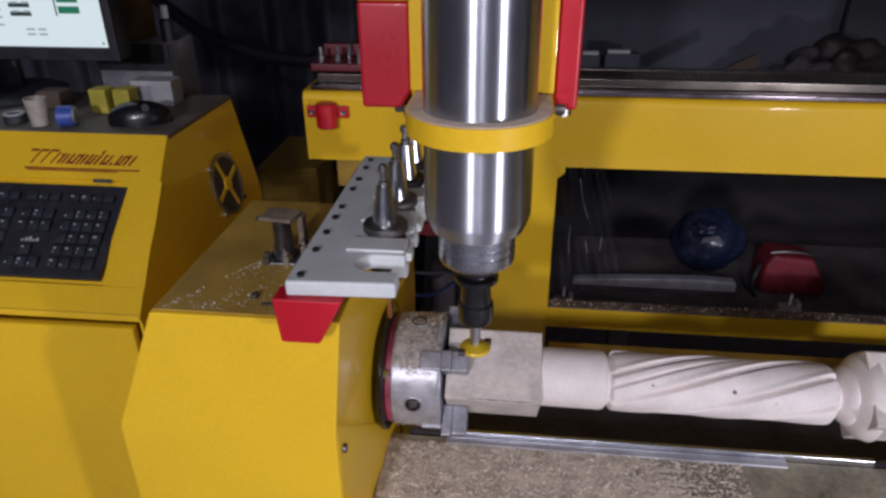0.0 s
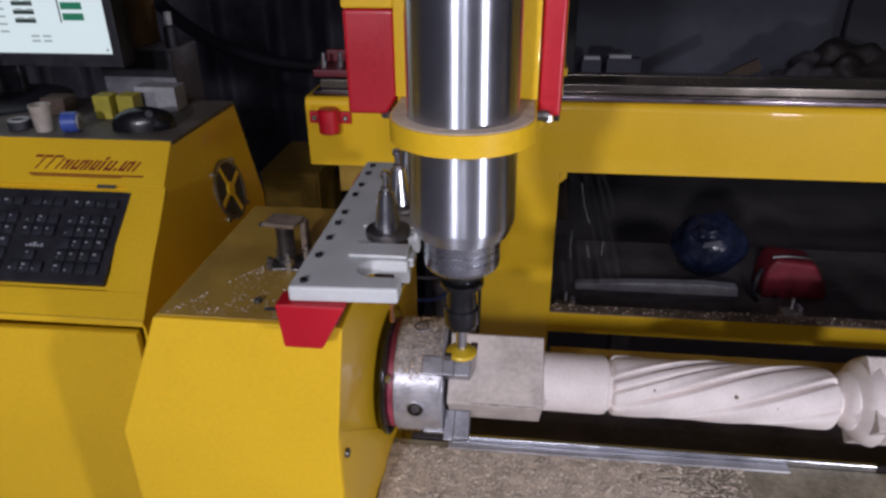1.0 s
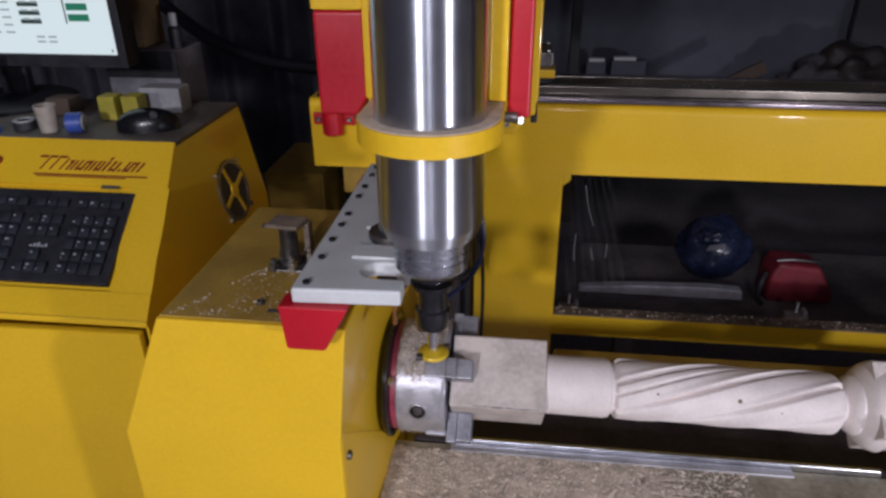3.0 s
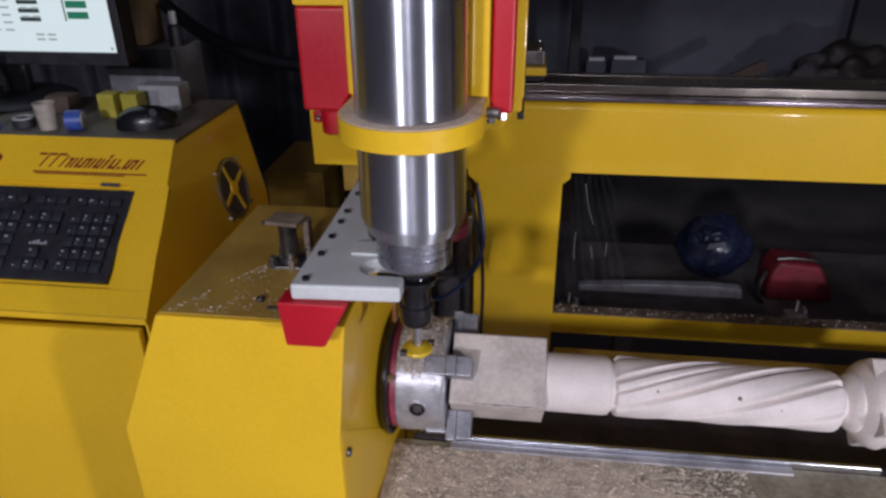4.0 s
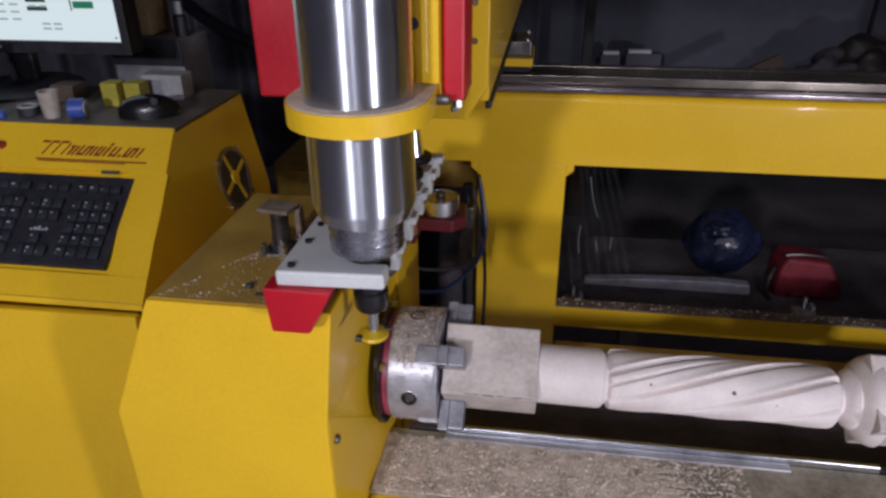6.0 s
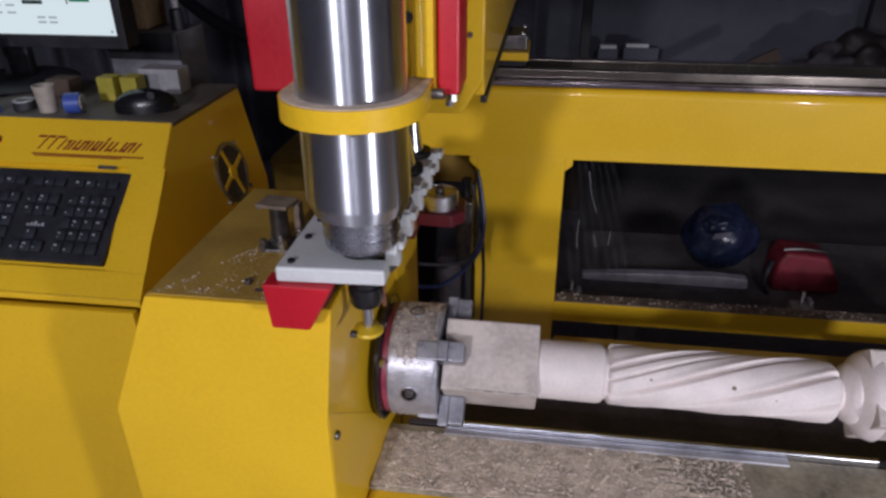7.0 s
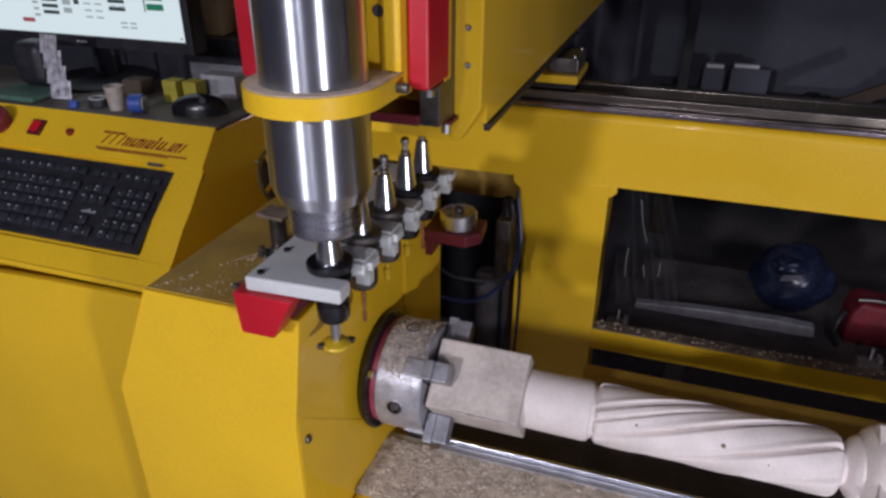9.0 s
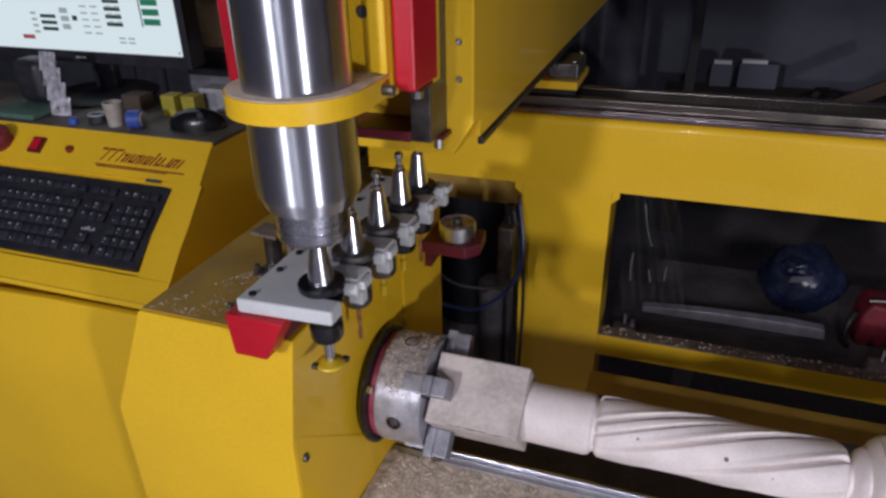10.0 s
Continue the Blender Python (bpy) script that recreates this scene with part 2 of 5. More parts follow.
# ---- the room ----
def room():
    for name, box_, mat in (("floor", (-5, 5, -5.0, 5, -0.1, 0), CONCRETE), ("ceiling", (-5, 5, -5.0, 5, 3.2, 3.3), GREY_WALL),
                            ("wall_north", (-5, 5, 4.45, 4.6, 0, 3.2), GREY_WALL), ("wall_south", (-5, 5, -5.15, -5.0, 0, 3.2), GREY_WALL),
                            ("wall_west", (-5.15, -5, -5.0, 4.45, 0, 3.2), GREY_WALL), ("wall_east", (5, 5.15, -5.0, 4.45, 0, 3.2), GREY_WALL)):
        ob = part(name, bx(B(), *box_), mat)
        tagged(ob, {"floor": "stained grey concrete workshop floor", "ceiling": "dark grey workshop ceiling"}.get(name, "dim bluish grey workshop wall"), name.split("_")[0], kind="structure")


room()


# ---- side frame with the long rails ----
def side_frame():
    t = thing("machine_side_frame", (0.2, 1.5, 0), "yellow painted steel side frame of a router with rails on top", "machine frame", kind="")
    tube_ = [(1.424, 0.945)] + arc(1.440, 1.082, 0.016, 180, 90, 6) + arc(1.584, 1.082, 0.016, 90, 0, 6) + [(1.60, 0.945)]
    part("top_beam", prism(B(), tube_, "x", -0.447, 2.2), YELLOW, t)
    part("column", bx(B(), -0.082, 0.112, 1.426, 1.58, 0.0, 0.946, 0.004), YELLOW, t)
    part("column", bx(B(), 1.75, 1.95, 1.426, 1.58, 0.0, 0.946, 0.004), YELLOW, t)
    part("lower_bar", bx(B(), 0.1105, 1.7515, 1.428, 1.468, 0.527, 0.582, 0.004), YELLOW, t)
    part("dusty_ledge", bx(B(), 0.112, 1.75, 1.431, 1.467, 0.581, 0.5850, 0.001), LEDGE, t, "sawdust lying on the lower bar")
    part("gusset", prism(B(), [(0.111, 0.915), (0.128, 0.93), (0.128, 0.9465), (0.111, 0.9465)], "y", 1.4265, 1.5, 0.002), YELLOW, t)
    part("gusset", prism(B(), [(-0.081, 0.915), (-0.098, 0.93), (-0.098, 0.9465), (-0.081, 0.9465)], "y", 1.4265, 1.5, 0.002), YELLOW, t)
    # the stringer's shade is put into its darker yellow
    part("rear_stringer", bx(B(), -0.44, -0.083, 1.625, 1.70, 0.80, 0.938, 0.004), YELLOW_DUSTY_DIM, t, "yellow stringer behind the column, shade put into its darker colour")
    part("stringer_tie", bx(B(), -0.44, -0.36, 1.601, 1.6245, 0.88, 0.936, 0.002), YELLOW_DUSTY_DIM, t)
    part("rail_base", bx(B(), -0.43, 2.2, 1.430, 1.59, 1.0985, 1.110, 0.003, 3), SEAT_STEEL, t, "worn steel rail seat")
    part("guide_rail", bx(B(), -0.42, 2.2, 1.455, 1.478, 1.1105, 1.130, 0.003), RAIL_STEEL, t, "ground steel guide rail")
    part("rack", bx(B(), -0.42, 2.2, 1.535, 1.56, 1.1105, 1.134, 0.003), RAIL_STEEL, t, "dull steel toothed rack")
    return t


side_frame()


def red_clamp():
    t = thing("rail_end_stop", (-0.395, 1.42, 1.055), "dark red bolted clamp bracket on the beam end", "bracket")
    bm = B()
    prism(bm, [(-0.437, 1.044), (-0.345, 1.044), (-0.345, 1.070), (-0.437, 1.070)], "y", 1.412, 1.4235, 0.002)
    part("clamp_plate", bm, RED, t)
    bm = lathe(B(), [(0.0, 0.0), (0.020, 0.0), (0.023, 0.003), (0.023, 0.05), (0.02, 0.053), (0, 0.053)], 24, pose(-0.391, 1.404, 1.026))
    part("clamp_barrel", bm, RED, t)
    for x in (-0.425, -0.356):
        screw(t, (x, 1.4115, 1.057), 0.006, "y", CHROME, "bolt")


red_clamp()


def end_block():
    t = thing("rail_end_block", (-0.38, 1.5, 1.1), "dark red bracket with chrome bolts on the rail end", "bracket")
    part("bracket_plate", bx(B(), -0.435, -0.30, 1.46, 1.58, 1.134, 1.150, 0.003), MAROON, t)
    part("bracket_wall", bx(B(), -0.425, -0.31, 1.54, 1.56, 1.150, 1.178, 0.003), MAROON, t)
    for x, y in ((-0.415, 1.48), (-0.38, 1.49), (-0.33, 1.48), (-0.36, 1.52)):
        bm = lathe(B(), [(0.007, 1.150), (0.007, 1.165), (0.004, 1.166), (0.004, 1.182), (0, 1.183)], 10, pose(x, y, 0))
        part("bolt", bm, CHROME, t)


end_block()


# ---- bed below the workpiece ----
def bed():
    t = thing("machine_bed", (0.4, 1.0, 0), "sawdust-covered machine bed with yellow front beam", "machine bed")
    part("front_beam", bx(B(), -0.172, 2.2, 0.705, 0.752, 0.45, 0.655, 0.006), YELLOW, t)
    part("table_plate", bx(B(), -0.172, 2.2, 0.728, 0.868, 0.6555, 0.664, 0.002), TABLE, t, "olive steel plate under sawdust")
    part("dust_layer", prism(B(), [(-0.170, 0.731)] + [(0.33 + 0.04 * math.sin(k * 2.3) + 0.02 * math.sin(k * 5.1) - 0.003 * k, 0.731 + 0.119 * k / 24) for k in range(25)] + [(-0.170, 0.850)], "z", 0.6641, 0.6652), DUST, t, "thin layer of sawdust")
    part("trough", bx(B(), -0.14, 2.2, 0.888, 1.19, 0.56, 0.60, 0.003), MATT_BLACK, t, "black chip trough")
    part("trough_wall", bx(B(), -0.14, 2.2, 0.876, 0.888, 0.56, 0.662, 0.002), MATT_BLACK, t)
    part("rear_beam", bx(B(), 0.113, 2.2, 1.20, 1.335, 0.42, 0.55, 0.005), YELLOW_DUSTY_DIM, t, "dusty yellow rear beam")
    part("rear_leg", bx(B(), 1.9, 2.0, 1.0, 1.1, 0.0, 0.56, 0.003), YELLOW, t)
    part("front_leg", bx(B(), 1.9, 2.0, 0.71, 0.75, 0.0, 0.45, 0.003), YELLOW, t)
    part("guide_rail", bx(B(), -0.075, 0.60, 0.868, 0.8765, 0.662, 0.677, 0.003, 4), CHROME, t, "bright chromed guide rail")
    part("rail_flange", bx(B(), -0.075, 0.465, 0.851, 0.8675, 0.6642, 0.6680, 0.0015), PALE_STEEL, t, "pale steel rail foot")


bed()


def chips():
    rng = random.Random(5)
    verts, faces = [], []

    def chip(x, y, z, s):
        a, tilt = rng.uniform(0, 6.28), rng.uniform(-0.5, 0.5)
        m = Matrix.Translation((x, y, z)) @ Euler((tilt, rng.uniform(-0.5, 0.5), a)).to_matrix().to_4x4()
        l, w, h = s * rng.uniform(0.6, 1.8), s * rng.uniform(0.3, 0.8), s * 0.18
        k = len(verts)
        for p in ((-l, -w, -h), (l, -w, -h), (l, w, h), (-l, w, -h), (0, 0, h * 3)):
            verts.append(m @ Vector(p))
        faces.extend([(k, k + 1, k + 4), (k + 1, k + 2, k + 4), (k + 2, k + 3, k + 4), (k + 3, k, k + 4), (k + 3, k + 2, k + 1, k)])
    for _ in range(9500):
        x = -0.168 + 0.56 * rng.random() ** 1.5
        chip(x, rng.uniform(0.73, 0.852), 0.6658, rng.uniform(0.0006, 0.0016) * (1.0 + 1.6 * rng.random() ** 4))
    me = bpy.data.meshes.new("wood_chips")
    me.from_pydata(verts, [], faces)
    me.materials.append(CHIP)
    tagged(new("wood_chips", me), "pale wood chips and sawdust strewn on the bed", "wood chips", kind="stuff")
    verts, faces = [], []
    for _ in range(1500):
        y = 0.620 + 0.30 * rng.random() ** 1.7
        rim = -0.376 + 0.195 * (y - 0.612) / 0.323
        x = rim + (-0.205 - rim) * rng.random() ** 1.9
        if noise.noise(Vector((x * 34, y * 34, 0.6))) < rng.uniform(-0.35, 0.30):
            continue
        chip(x, y, 1.0535, rng.uniform(0.0003, 0.0008) * (1.0 + 1.2 * rng.random() ** 5))
    me = bpy.data.meshes.new("chips_on_cabinet")
    me.from_pydata(verts, [], faces)
    me.materials.append(CHIP)
    tagged(new("chips_on_cabinet", me), "fine sawdust and chips lying on the yellow cabinet top", "wood chips", kind="stuff")
    verts, faces = [], []
    for _ in range(260):
        chip(rng.uniform(0.12, 1.3), rng.uniform(1.432, 1.466), 0.586, rng.uniform(0.001, 0.003))
    me = bpy.data.meshes.new("chips_on_ledge")
    me.from_pydata(verts, [], faces)
    me.materials.append(CHIP)
    tagged(new("chips_on_ledge", me), "brown sawdust lying along the lower yellow bar", "wood chips", kind="stuff")


chips()


# ---- headstock cabinet ----
def headstock():
    t = thing("headstock_cabinet", (-0.3, 0.85, 0), "yellow sheet-steel headstock cabinet, dusty on top", "machine cabinet")
    # front outline: narrow top, flared to the fold, then straight
    prof = [(-0.385, 1.050), (-0.165, 1.050), (-0.178, 0.897), (-0.186, 0.0), (-0.462, 0.0), (-0.450, 0.889)]
    bm = B()
    front, back = [], []
    for x, z in prof:
        front.append(bm.verts.new((x, 0.612 if z > 1 else (0.600 if z > 0.5 else 0.61), z)))
        back.append(bm.verts.new((min(x, -0.185) if x < -0.3 else -0.1655, 0.935, z)))
    n = len(prof)
    bm.faces.new(front), bm.faces.new(list(reversed(back)))
    for i in range(n):
        bm.faces.new((front[i], back[i], back[(i + 1) % n], front[(i + 1) % n]))
    bmesh.ops.recalc_face_normals(bm, faces=bm.faces[:])
    bevelled(bm, bm.edges[:], 0.004, 2)
    part("body", bm, YELLOW, t)
    part("top_plate", bx(B(), -0.381, -0.172, 0.616, 0.931, 1.0505, 1.0525, 0.0008), YELLOW_DUSTY_DIM, t, "yellow top covered with sawdust")
    part("side_plate", bx(B(), -0.195, -0.162, 0.9355, 1.115, 0.0, 1.050, 0.003), YELLOW, t, "yellow side plate behind the cabinet")
    part("slot", bx(B(), -0.262, -0.225, 0.635, 0.641, 1.0524, 1.0532), MATT_BLACK, t, "dark slot")
    bm = B()
    low = [bm.verts.new(p) for p in ((-0.184, 0.606, 0.908), (-0.176, 0.795, 0.747), (-0.176, 0.795, 0.02), (-0.190, 0.606, 0.02))]
    proud = [bm.verts.new(p) for p in ((-0.1770, 0.604, 0.910), (-0.1690, 0.797, 0.749), (-0.1660, 0.797, 0.02), (-0.1850, 0.608, 0.02))]
    bm.faces.new(low), bm.faces.new(list(reversed(proud)))
    for i in range(4):
        bm.faces.new((low[i], proud[i], proud[(i + 1) % 4], low[(i + 1) % 4]))
    bmesh.ops.recalc_face_normals(bm, faces=bm.faces[:])
    bevelled(bm, bm.edges[:], 0.0012, 2)
    part("lower_side_sheet", bm, YELLOW, t, "yellow side sheet with a slanting folded edge")
    screw(t, (-0.1775, 0.620, 0.862), 0.006, "x", DARK_STEEL)
    for x, y in ((-0.275, 0.652), (-0.345, 0.86)):
        screw(t, (x, y, 1.0525), 0.005)


headstock()


def clamp_post():
    t = thing("clamp_post", (-0.270, 0.752, 1.0525), "dark oily steel clamp post bolted to the cabinet top", "clamp")
    part("base", bx(B(), -0.291, -0.247, 0.728, 0.772, 1.0525, 1.0565, 0.002), DARK_STEEL, t)
    bm = lathe(B(), [(0.0145, 1.0565), (0.0145, 1.062), (0.0115, 1.064), (0.0115, 1.106), (0.0135, 1.109), (0, 1.109)], 20, pose(-0.271, 0.752, 0))
    part("stem", bm, DARK_STEEL, t)
    bm = bx(B(), -0.0215, 0.0215, -0.017, 0.017, 0, 0.0055, 0.002)
    bm.transform(pose(-0.271, 0.752, 1.1085, 0, 0, -8))
    part("cap", bm, LEDGE, t, "brown dusty cap plate")
    bm = bx(B(), -0.2525, -0.2445, 0.755, 0.772, 1.0565, 1.108, 0.002)
    part("side_strap", bm, LEDGE, t, "brown dusty strap")
    for x, y, h, mat in ((-0.287, 0.733, 0.006, DARK_STEEL), (-0.262, 0.732, 0.010, CHROME), (-0.243, 0.747, 0.018, CHROME), (-0.286, 0.768, 0.006, DARK_STEEL)):
        bm = lathe(B(), [(0.0062, 1.0525), (0.0062, 1.0565 + h), (0.004, 1.0575 + h), (0.004, 1.0625 + h), (0, 1.0635 + h)], 6, pose(x, y, 0))
        part("nut", bm, mat, t)


clamp_post()

# ---- tool rack ----
SLOTS = (0.634, 0.712, 0.790, 0.864, 0.932)
RACK_X = -0.130


def rack():
    t = thing("tool_rack", (-0.16, 0.78, 1.05), "white polymer tool fork rack on red end blocks", "tool rack")
    edge = -0.098
    pts = [(-0.212, 0.585), (edge, 0.590)]
    for y in SLOTS:
        pts += [(edge, y - 0.0175)] + [(px, py) for px, py in arc(RACK_X, y, 0.0175, -90, -270, 8)] + [(edge, y + 0.0175)]
    pts += [(edge, 0.975), (-0.212, 0.975)]
    part("plate", prism(B(), pts, "z", 1.097, 1.115, 0.004, 3), WHITE_PLASTIC, t)
    # raised pads between the forks
    for y0, y1 in zip(SLOTS, SLOTS[1:]):
        part("pad", bx(B(), -0.165, edge - 0.001, (y0 + y1) / 2 - 0.016, (y0 + y1) / 2 + 0.016, 1.1145, 1.1185, 0.0018), WHITE_PLASTIC, t)
    # lower fingers
    for y in [SLOTS[0] + 0.039] + [s + 0.038 for s in SLOTS[1:]]:
        part("finger", bx(B(), edge - 0.02, edge + 0.006, y - 0.012, y + 0.010, 1.103, 1.1135, 0.002), WHITE_PLASTIC, t)
        part("finger", bx(B(), edge - 0.018, edge, y - 0.009, y + 0.006, 1.080, 1.0975, 0.002), WHITE_PLASTIC, t)
    for y in (0.588, 0.958):
        part("end_block", prism(B(), [(-0.226, 1.0965), (-0.151, 1.0965), (-0.179, 1.043), (-0.221, 1.043)], "y", y - 0.009 if y < 0.7 else y - 0.03, y + 0.021, 0.003), RED, t, "red painted end block")
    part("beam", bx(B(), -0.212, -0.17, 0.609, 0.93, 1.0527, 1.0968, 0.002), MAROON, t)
    for y in (0.598, 0.655, 0.700, 0.742, 0.775, 0.835, 0.872, 0.918, 0.952):
        screw(t, (-0.198, y, 1.1145), 0.0042, "z", BLACK_STEEL)


rack()


def holder_parts(t, flange, tip):
    """A taper tool holder; t stands at the flange's middle."""
    x, y, z = t.location
    m = pose(x, y, z)
    part("taper", lathe(B(), [(0.0155, 0.0128), (0.0153, 0.014), (0.0088, 0.058), (0.0082, 0.0585), (0, 0.0585)], 28, m), CHROME, t, "polished steel taper")
    part("pull_stud", lathe(B(), [(0.0055, 0.0583), (0.006, 0.064), (0.0038, 0.066), (0.0038, 0.074), (0.0062, 0.076), (0.0062, 0.081), (0.004, 0.084), (0, 0.084)], 16, m), CHROME, t)
    part("flange", lathe(B(), [(0.015, -0.013), (0.0225, -0.012), (0.0235, -0.010), (0.0235, -0.006), (0.0165, -0.004), (0.0165, 0.002), (0.0255, 0.004), (0.0265, 0.006), (0.0265, 0.0115), (0.0255, 0.0129), (0, 0.0129)], 36, m), flange, t, "blackened flange")
    part("collet_nut", lathe(B(), [(0.012, -0.064), (0.0165, -0.063), (0.0190, -0.058), (0.0195, -0.045), (0.0190, -0.040), (0.0165, -0.038), (0.0150, -0.0128), (0, -0.0128)], 28, m), flange, t, "blackened collet nut")
    if tip == "disc":
        part("shank", lathe(B(), [(0.0062, -0.094), (0.0062, -0.0635), (0, -0.0635)], 16, m), CHROME, t)
        part("cutter", lathe(B(), [(0.0, -0.1045), (0.013, -0.1045), (0.0170, -0.1010), (0.0175, -0.0990), (0.0165, -0.0972), (0.011, -0.0955), (0.0065, -0.0935), (0, -0.0935)], 28, m), GOLD, t, "yellow coated disc cutter")
        for k in range(2):
            a = 40 + 180 * k
            part("cutter_insert", bx(B(), x + 0.018 * math.cos(radians(a)) - 0.004, x + 0.018 * math.cos(radians(a)) + 0.004, y + 0.018 * math.sin(radians(a)) - 0.004, y + 0.018 * math.sin(radians(a)) + 0.004, z - 0.1015, z - 0.096, 0.0008), DARK_STEEL, t)
    elif tip == "ball":
        part("cutter", lathe(B(), [(0, -0.118), (0.002, -0.1175), (0.003, -0.115), (0.003, -0.106), (0.0022, -0.10), (0.003, -0.088), (0.003, -0.0635), (0, -0.0635)], 14, m), COPPER, t, "slim copper-coloured ball cutter")
    else:
        part("cutter", lathe(B(), [(0, -0.1), (0.005, -0.096), (0.0055, -0.080), (0.0035, -0.078), (0.0035, -0.0635), (0, -0.0635)], 14, m), GOLD, t, "short yellow cutter")


def holders():
    for y, flange, tip, label in ((SLOTS[1], DARK_STEEL, "ball", "steel taper tool holder with slim ball cutter in the rack"),
                                  (SLOTS[2], DARK_STEEL, "short", "steel taper tool holder with yellow cutter in the rack"),
                                  (SLOTS[3], BLACK_STEEL, "short", "black-flanged taper tool holder standing in the rack"),
                                  (SLOTS[4], BLACK_STEEL, "ball", "black-flanged steel taper tool holder at the rack end")):
        t = thing("tool_holder", (RACK_X, y, 1.1135), label, "tool holder", "tool holders in the rack")
        holder_parts(t, flange, tip)


holders()
changing = thing("tool_holder", (RACK_X, SLOTS[0], 1.1135), "black taper tool holder with a yellow disc cutter", "tool holder", "tool holders in the rack")
holder_parts(changing, BLACK_STEEL, "disc")


def setter():
    t = thing("tool_length_setter", (-0.11, 1.055, 0.96), "round aluminium tool setter on a dark red bracket", "tool setter")
    part("bracket", prism(B(), [(-0.165, 1.02), (-0.085, 1.015), (-0.065, 1.04), (-0.070, 1.095), (-0.165, 1.10)], "z", 0.962, 0.984, 0.003), MAROON, t, "dark red bracket")
    part("drum", lathe(B(), [(0.030, 0.984), (0.0315, 0.986), (0.0315, 1.010), (0.0295, 1.012), (0.029, 1.0095), (0, 1.0095)], 36, pose(-0.110, 1.055, 0)), material("satin_aluminium", (0.78, 0.80, 0.84), 0.30, 1.0, tone=0.08, bump=0), t, "satin aluminium drum")
    part("button", lathe(B(), [(0.008, 1.0095), (0.008, 1.017), (0.006, 1.019), (0, 1.019)], 16, pose(-0.110, 1.055, 0)), DARK_STEEL, t)
    part("arm", bx(B(), -0.163, -0.15, 1.03, 1.09, 0.93, 0.962, 0.002), MAROON, t)


setter()

# ---- chuck and workpiece ----
AY, AZ = 0.840, 0.823
ALONG = Matrix.Translation((0, AY, AZ)) @ pose(0, 0, 0, 0, 90)
DIAGONALS = (45, 135, 225, 315)


def across(angle, r):
    """A place at an angle round the workpiece's axis: 0 points ahead, 90 up."""
    return AY + r * math.cos(radians(angle)), AZ + r * math.sin(radians(angle))


def chuck():
    t = thing("rotary_chuck", (-0.12, AY, AZ), "grey cast four-jaw chuck dusted with chips", "chuck")
    part("backplate", lathe(B(), [(0.0, -0.1630), (0.092, -0.1630), (0.0945, -0.161), (0.0945, -0.156), (0.090, -0.1535), (0, -0.1535)], 48, ALONG), BLACK_STEEL, t, "dark back plate")
    part("ring", lathe(B(), [(0.0, -0.1537), (0.081, -0.1537), (0.082, -0.1525), (0.082, -0.145), (0, -0.145)], 48, ALONG), RING_REFLECTION, t, "ring with a pinkish red reflection put into its colour")
    part("body", lathe(B(), [(0.0, -0.1452), (0.081, -0.1452), (0.0835, -0.143), (0.0840, -0.08), (0.0815, -0.074), (0.040, -0.073), (0.038, -0.078), (0, -0.078)], 56, ALONG), CAST, t)
    for a in DIAGONALS:
        turn = Matrix.Translation((0, AY, AZ)) @ Matrix.Rotation(radians(a), 4, "X")
        bm = B()
        bx(bm, -0.0735, -0.058, 0.0525, 0.097, -0.014, 0.014, 0.002)
        bx(bm, -0.104, -0.0730, 0.078, 0.0875, -0.013, 0.013, 0.002)
        bx(bm, -0.0585, -0.036, 0.0525, 0.094, -0.0138, 0.0138, 0.002)
        bm.transform(turn)
        part("jaw", bm, DARK_CAST, t)
        bm = bx(B(), -0.0735, -0.0725, 0.038, 0.0815, -0.018, 0.018)
        bm.transform(turn)
        part("jaw_slot", bm, MATT_BLACK, t)
    for a in (90, 180, 270, 0):
        turn = Matrix.Translation((0, AY, AZ)) @ Matrix.Rotation(radians(a), 4, "X")
        bm = lathe(B(), [(0.0135, 0.081), (0.0135, 0.0850), (0.0120, 0.0858), (0.0098, 0.0856), (0.0092, 0.0838), (0, 0.0838)], 18, turn @ Matrix.Translation((-0.112, 0, 0)) @ pose(0, 0, 0, -90))
        key = part("key_socket", bm, CAST, t)
        bm = lathe(B(), [(0.0118, 0.0840), (0.0118, 0.0862), (0.0092, 0.0862), (0.0092, 0.0840), (0.0118, 0.0840)], 18, turn @ Matrix.Translation((-0.112, 0, 0)) @ pose(0, 0, 0, -90))
        part("socket_ring", bm, DARK_STEEL, key)
        bm = bx(B(), -0.0062, 0.0062, 0.0839, 0.0846, -0.0062, 0.0062)
        bm.transform(turn @ Matrix.Translation((-0.112, 0, 0)))
        part("key_hole", bm, MATT_BLACK, key)
    # crust of dust and chips on the upper half
    rng = random.Random(12)
    bm = B()
    n, w = 60, 18
    crust = []
    for i in range(w + 1):
        x = -0.144 + 0.067 * i / w
        row = []
        for k in range(n + 1):
            edge = min(k, n - k, 3) / 3 * min(i, w - i, 1)
            a = 42 + (100 + 9 * noise.noise(Vector((i * 0.8, 3.3, 0)))) * k / n
            lump = 0.0026 * abs(noise.noise(Vector((i * 0.8, k * 0.45, 2)))) + 0.0009 * noise.noise(Vector((i * 2.3, k * 1.4, 5)))
            row.append(bm.verts.new((x, *across(a, 0.0836 + (0.0009 + lump) * edge))))
        crust.append(row)
    for p, q in zip(crust, crust[1:]):
        for k in range(n):
            bm.faces.new((p[k], p[k + 1], q[k + 1], q[k]))
    part("dust_crust", bm, CAST_ROUGH, t, "brown crust of dust and chips")
    verts, faces = [], []
    for _ in range(900):
        a = rng.uniform(46, 156) if rng.random() < 0.8 else rng.uniform(150, 235)
        y, z = across(a, 0.0852)
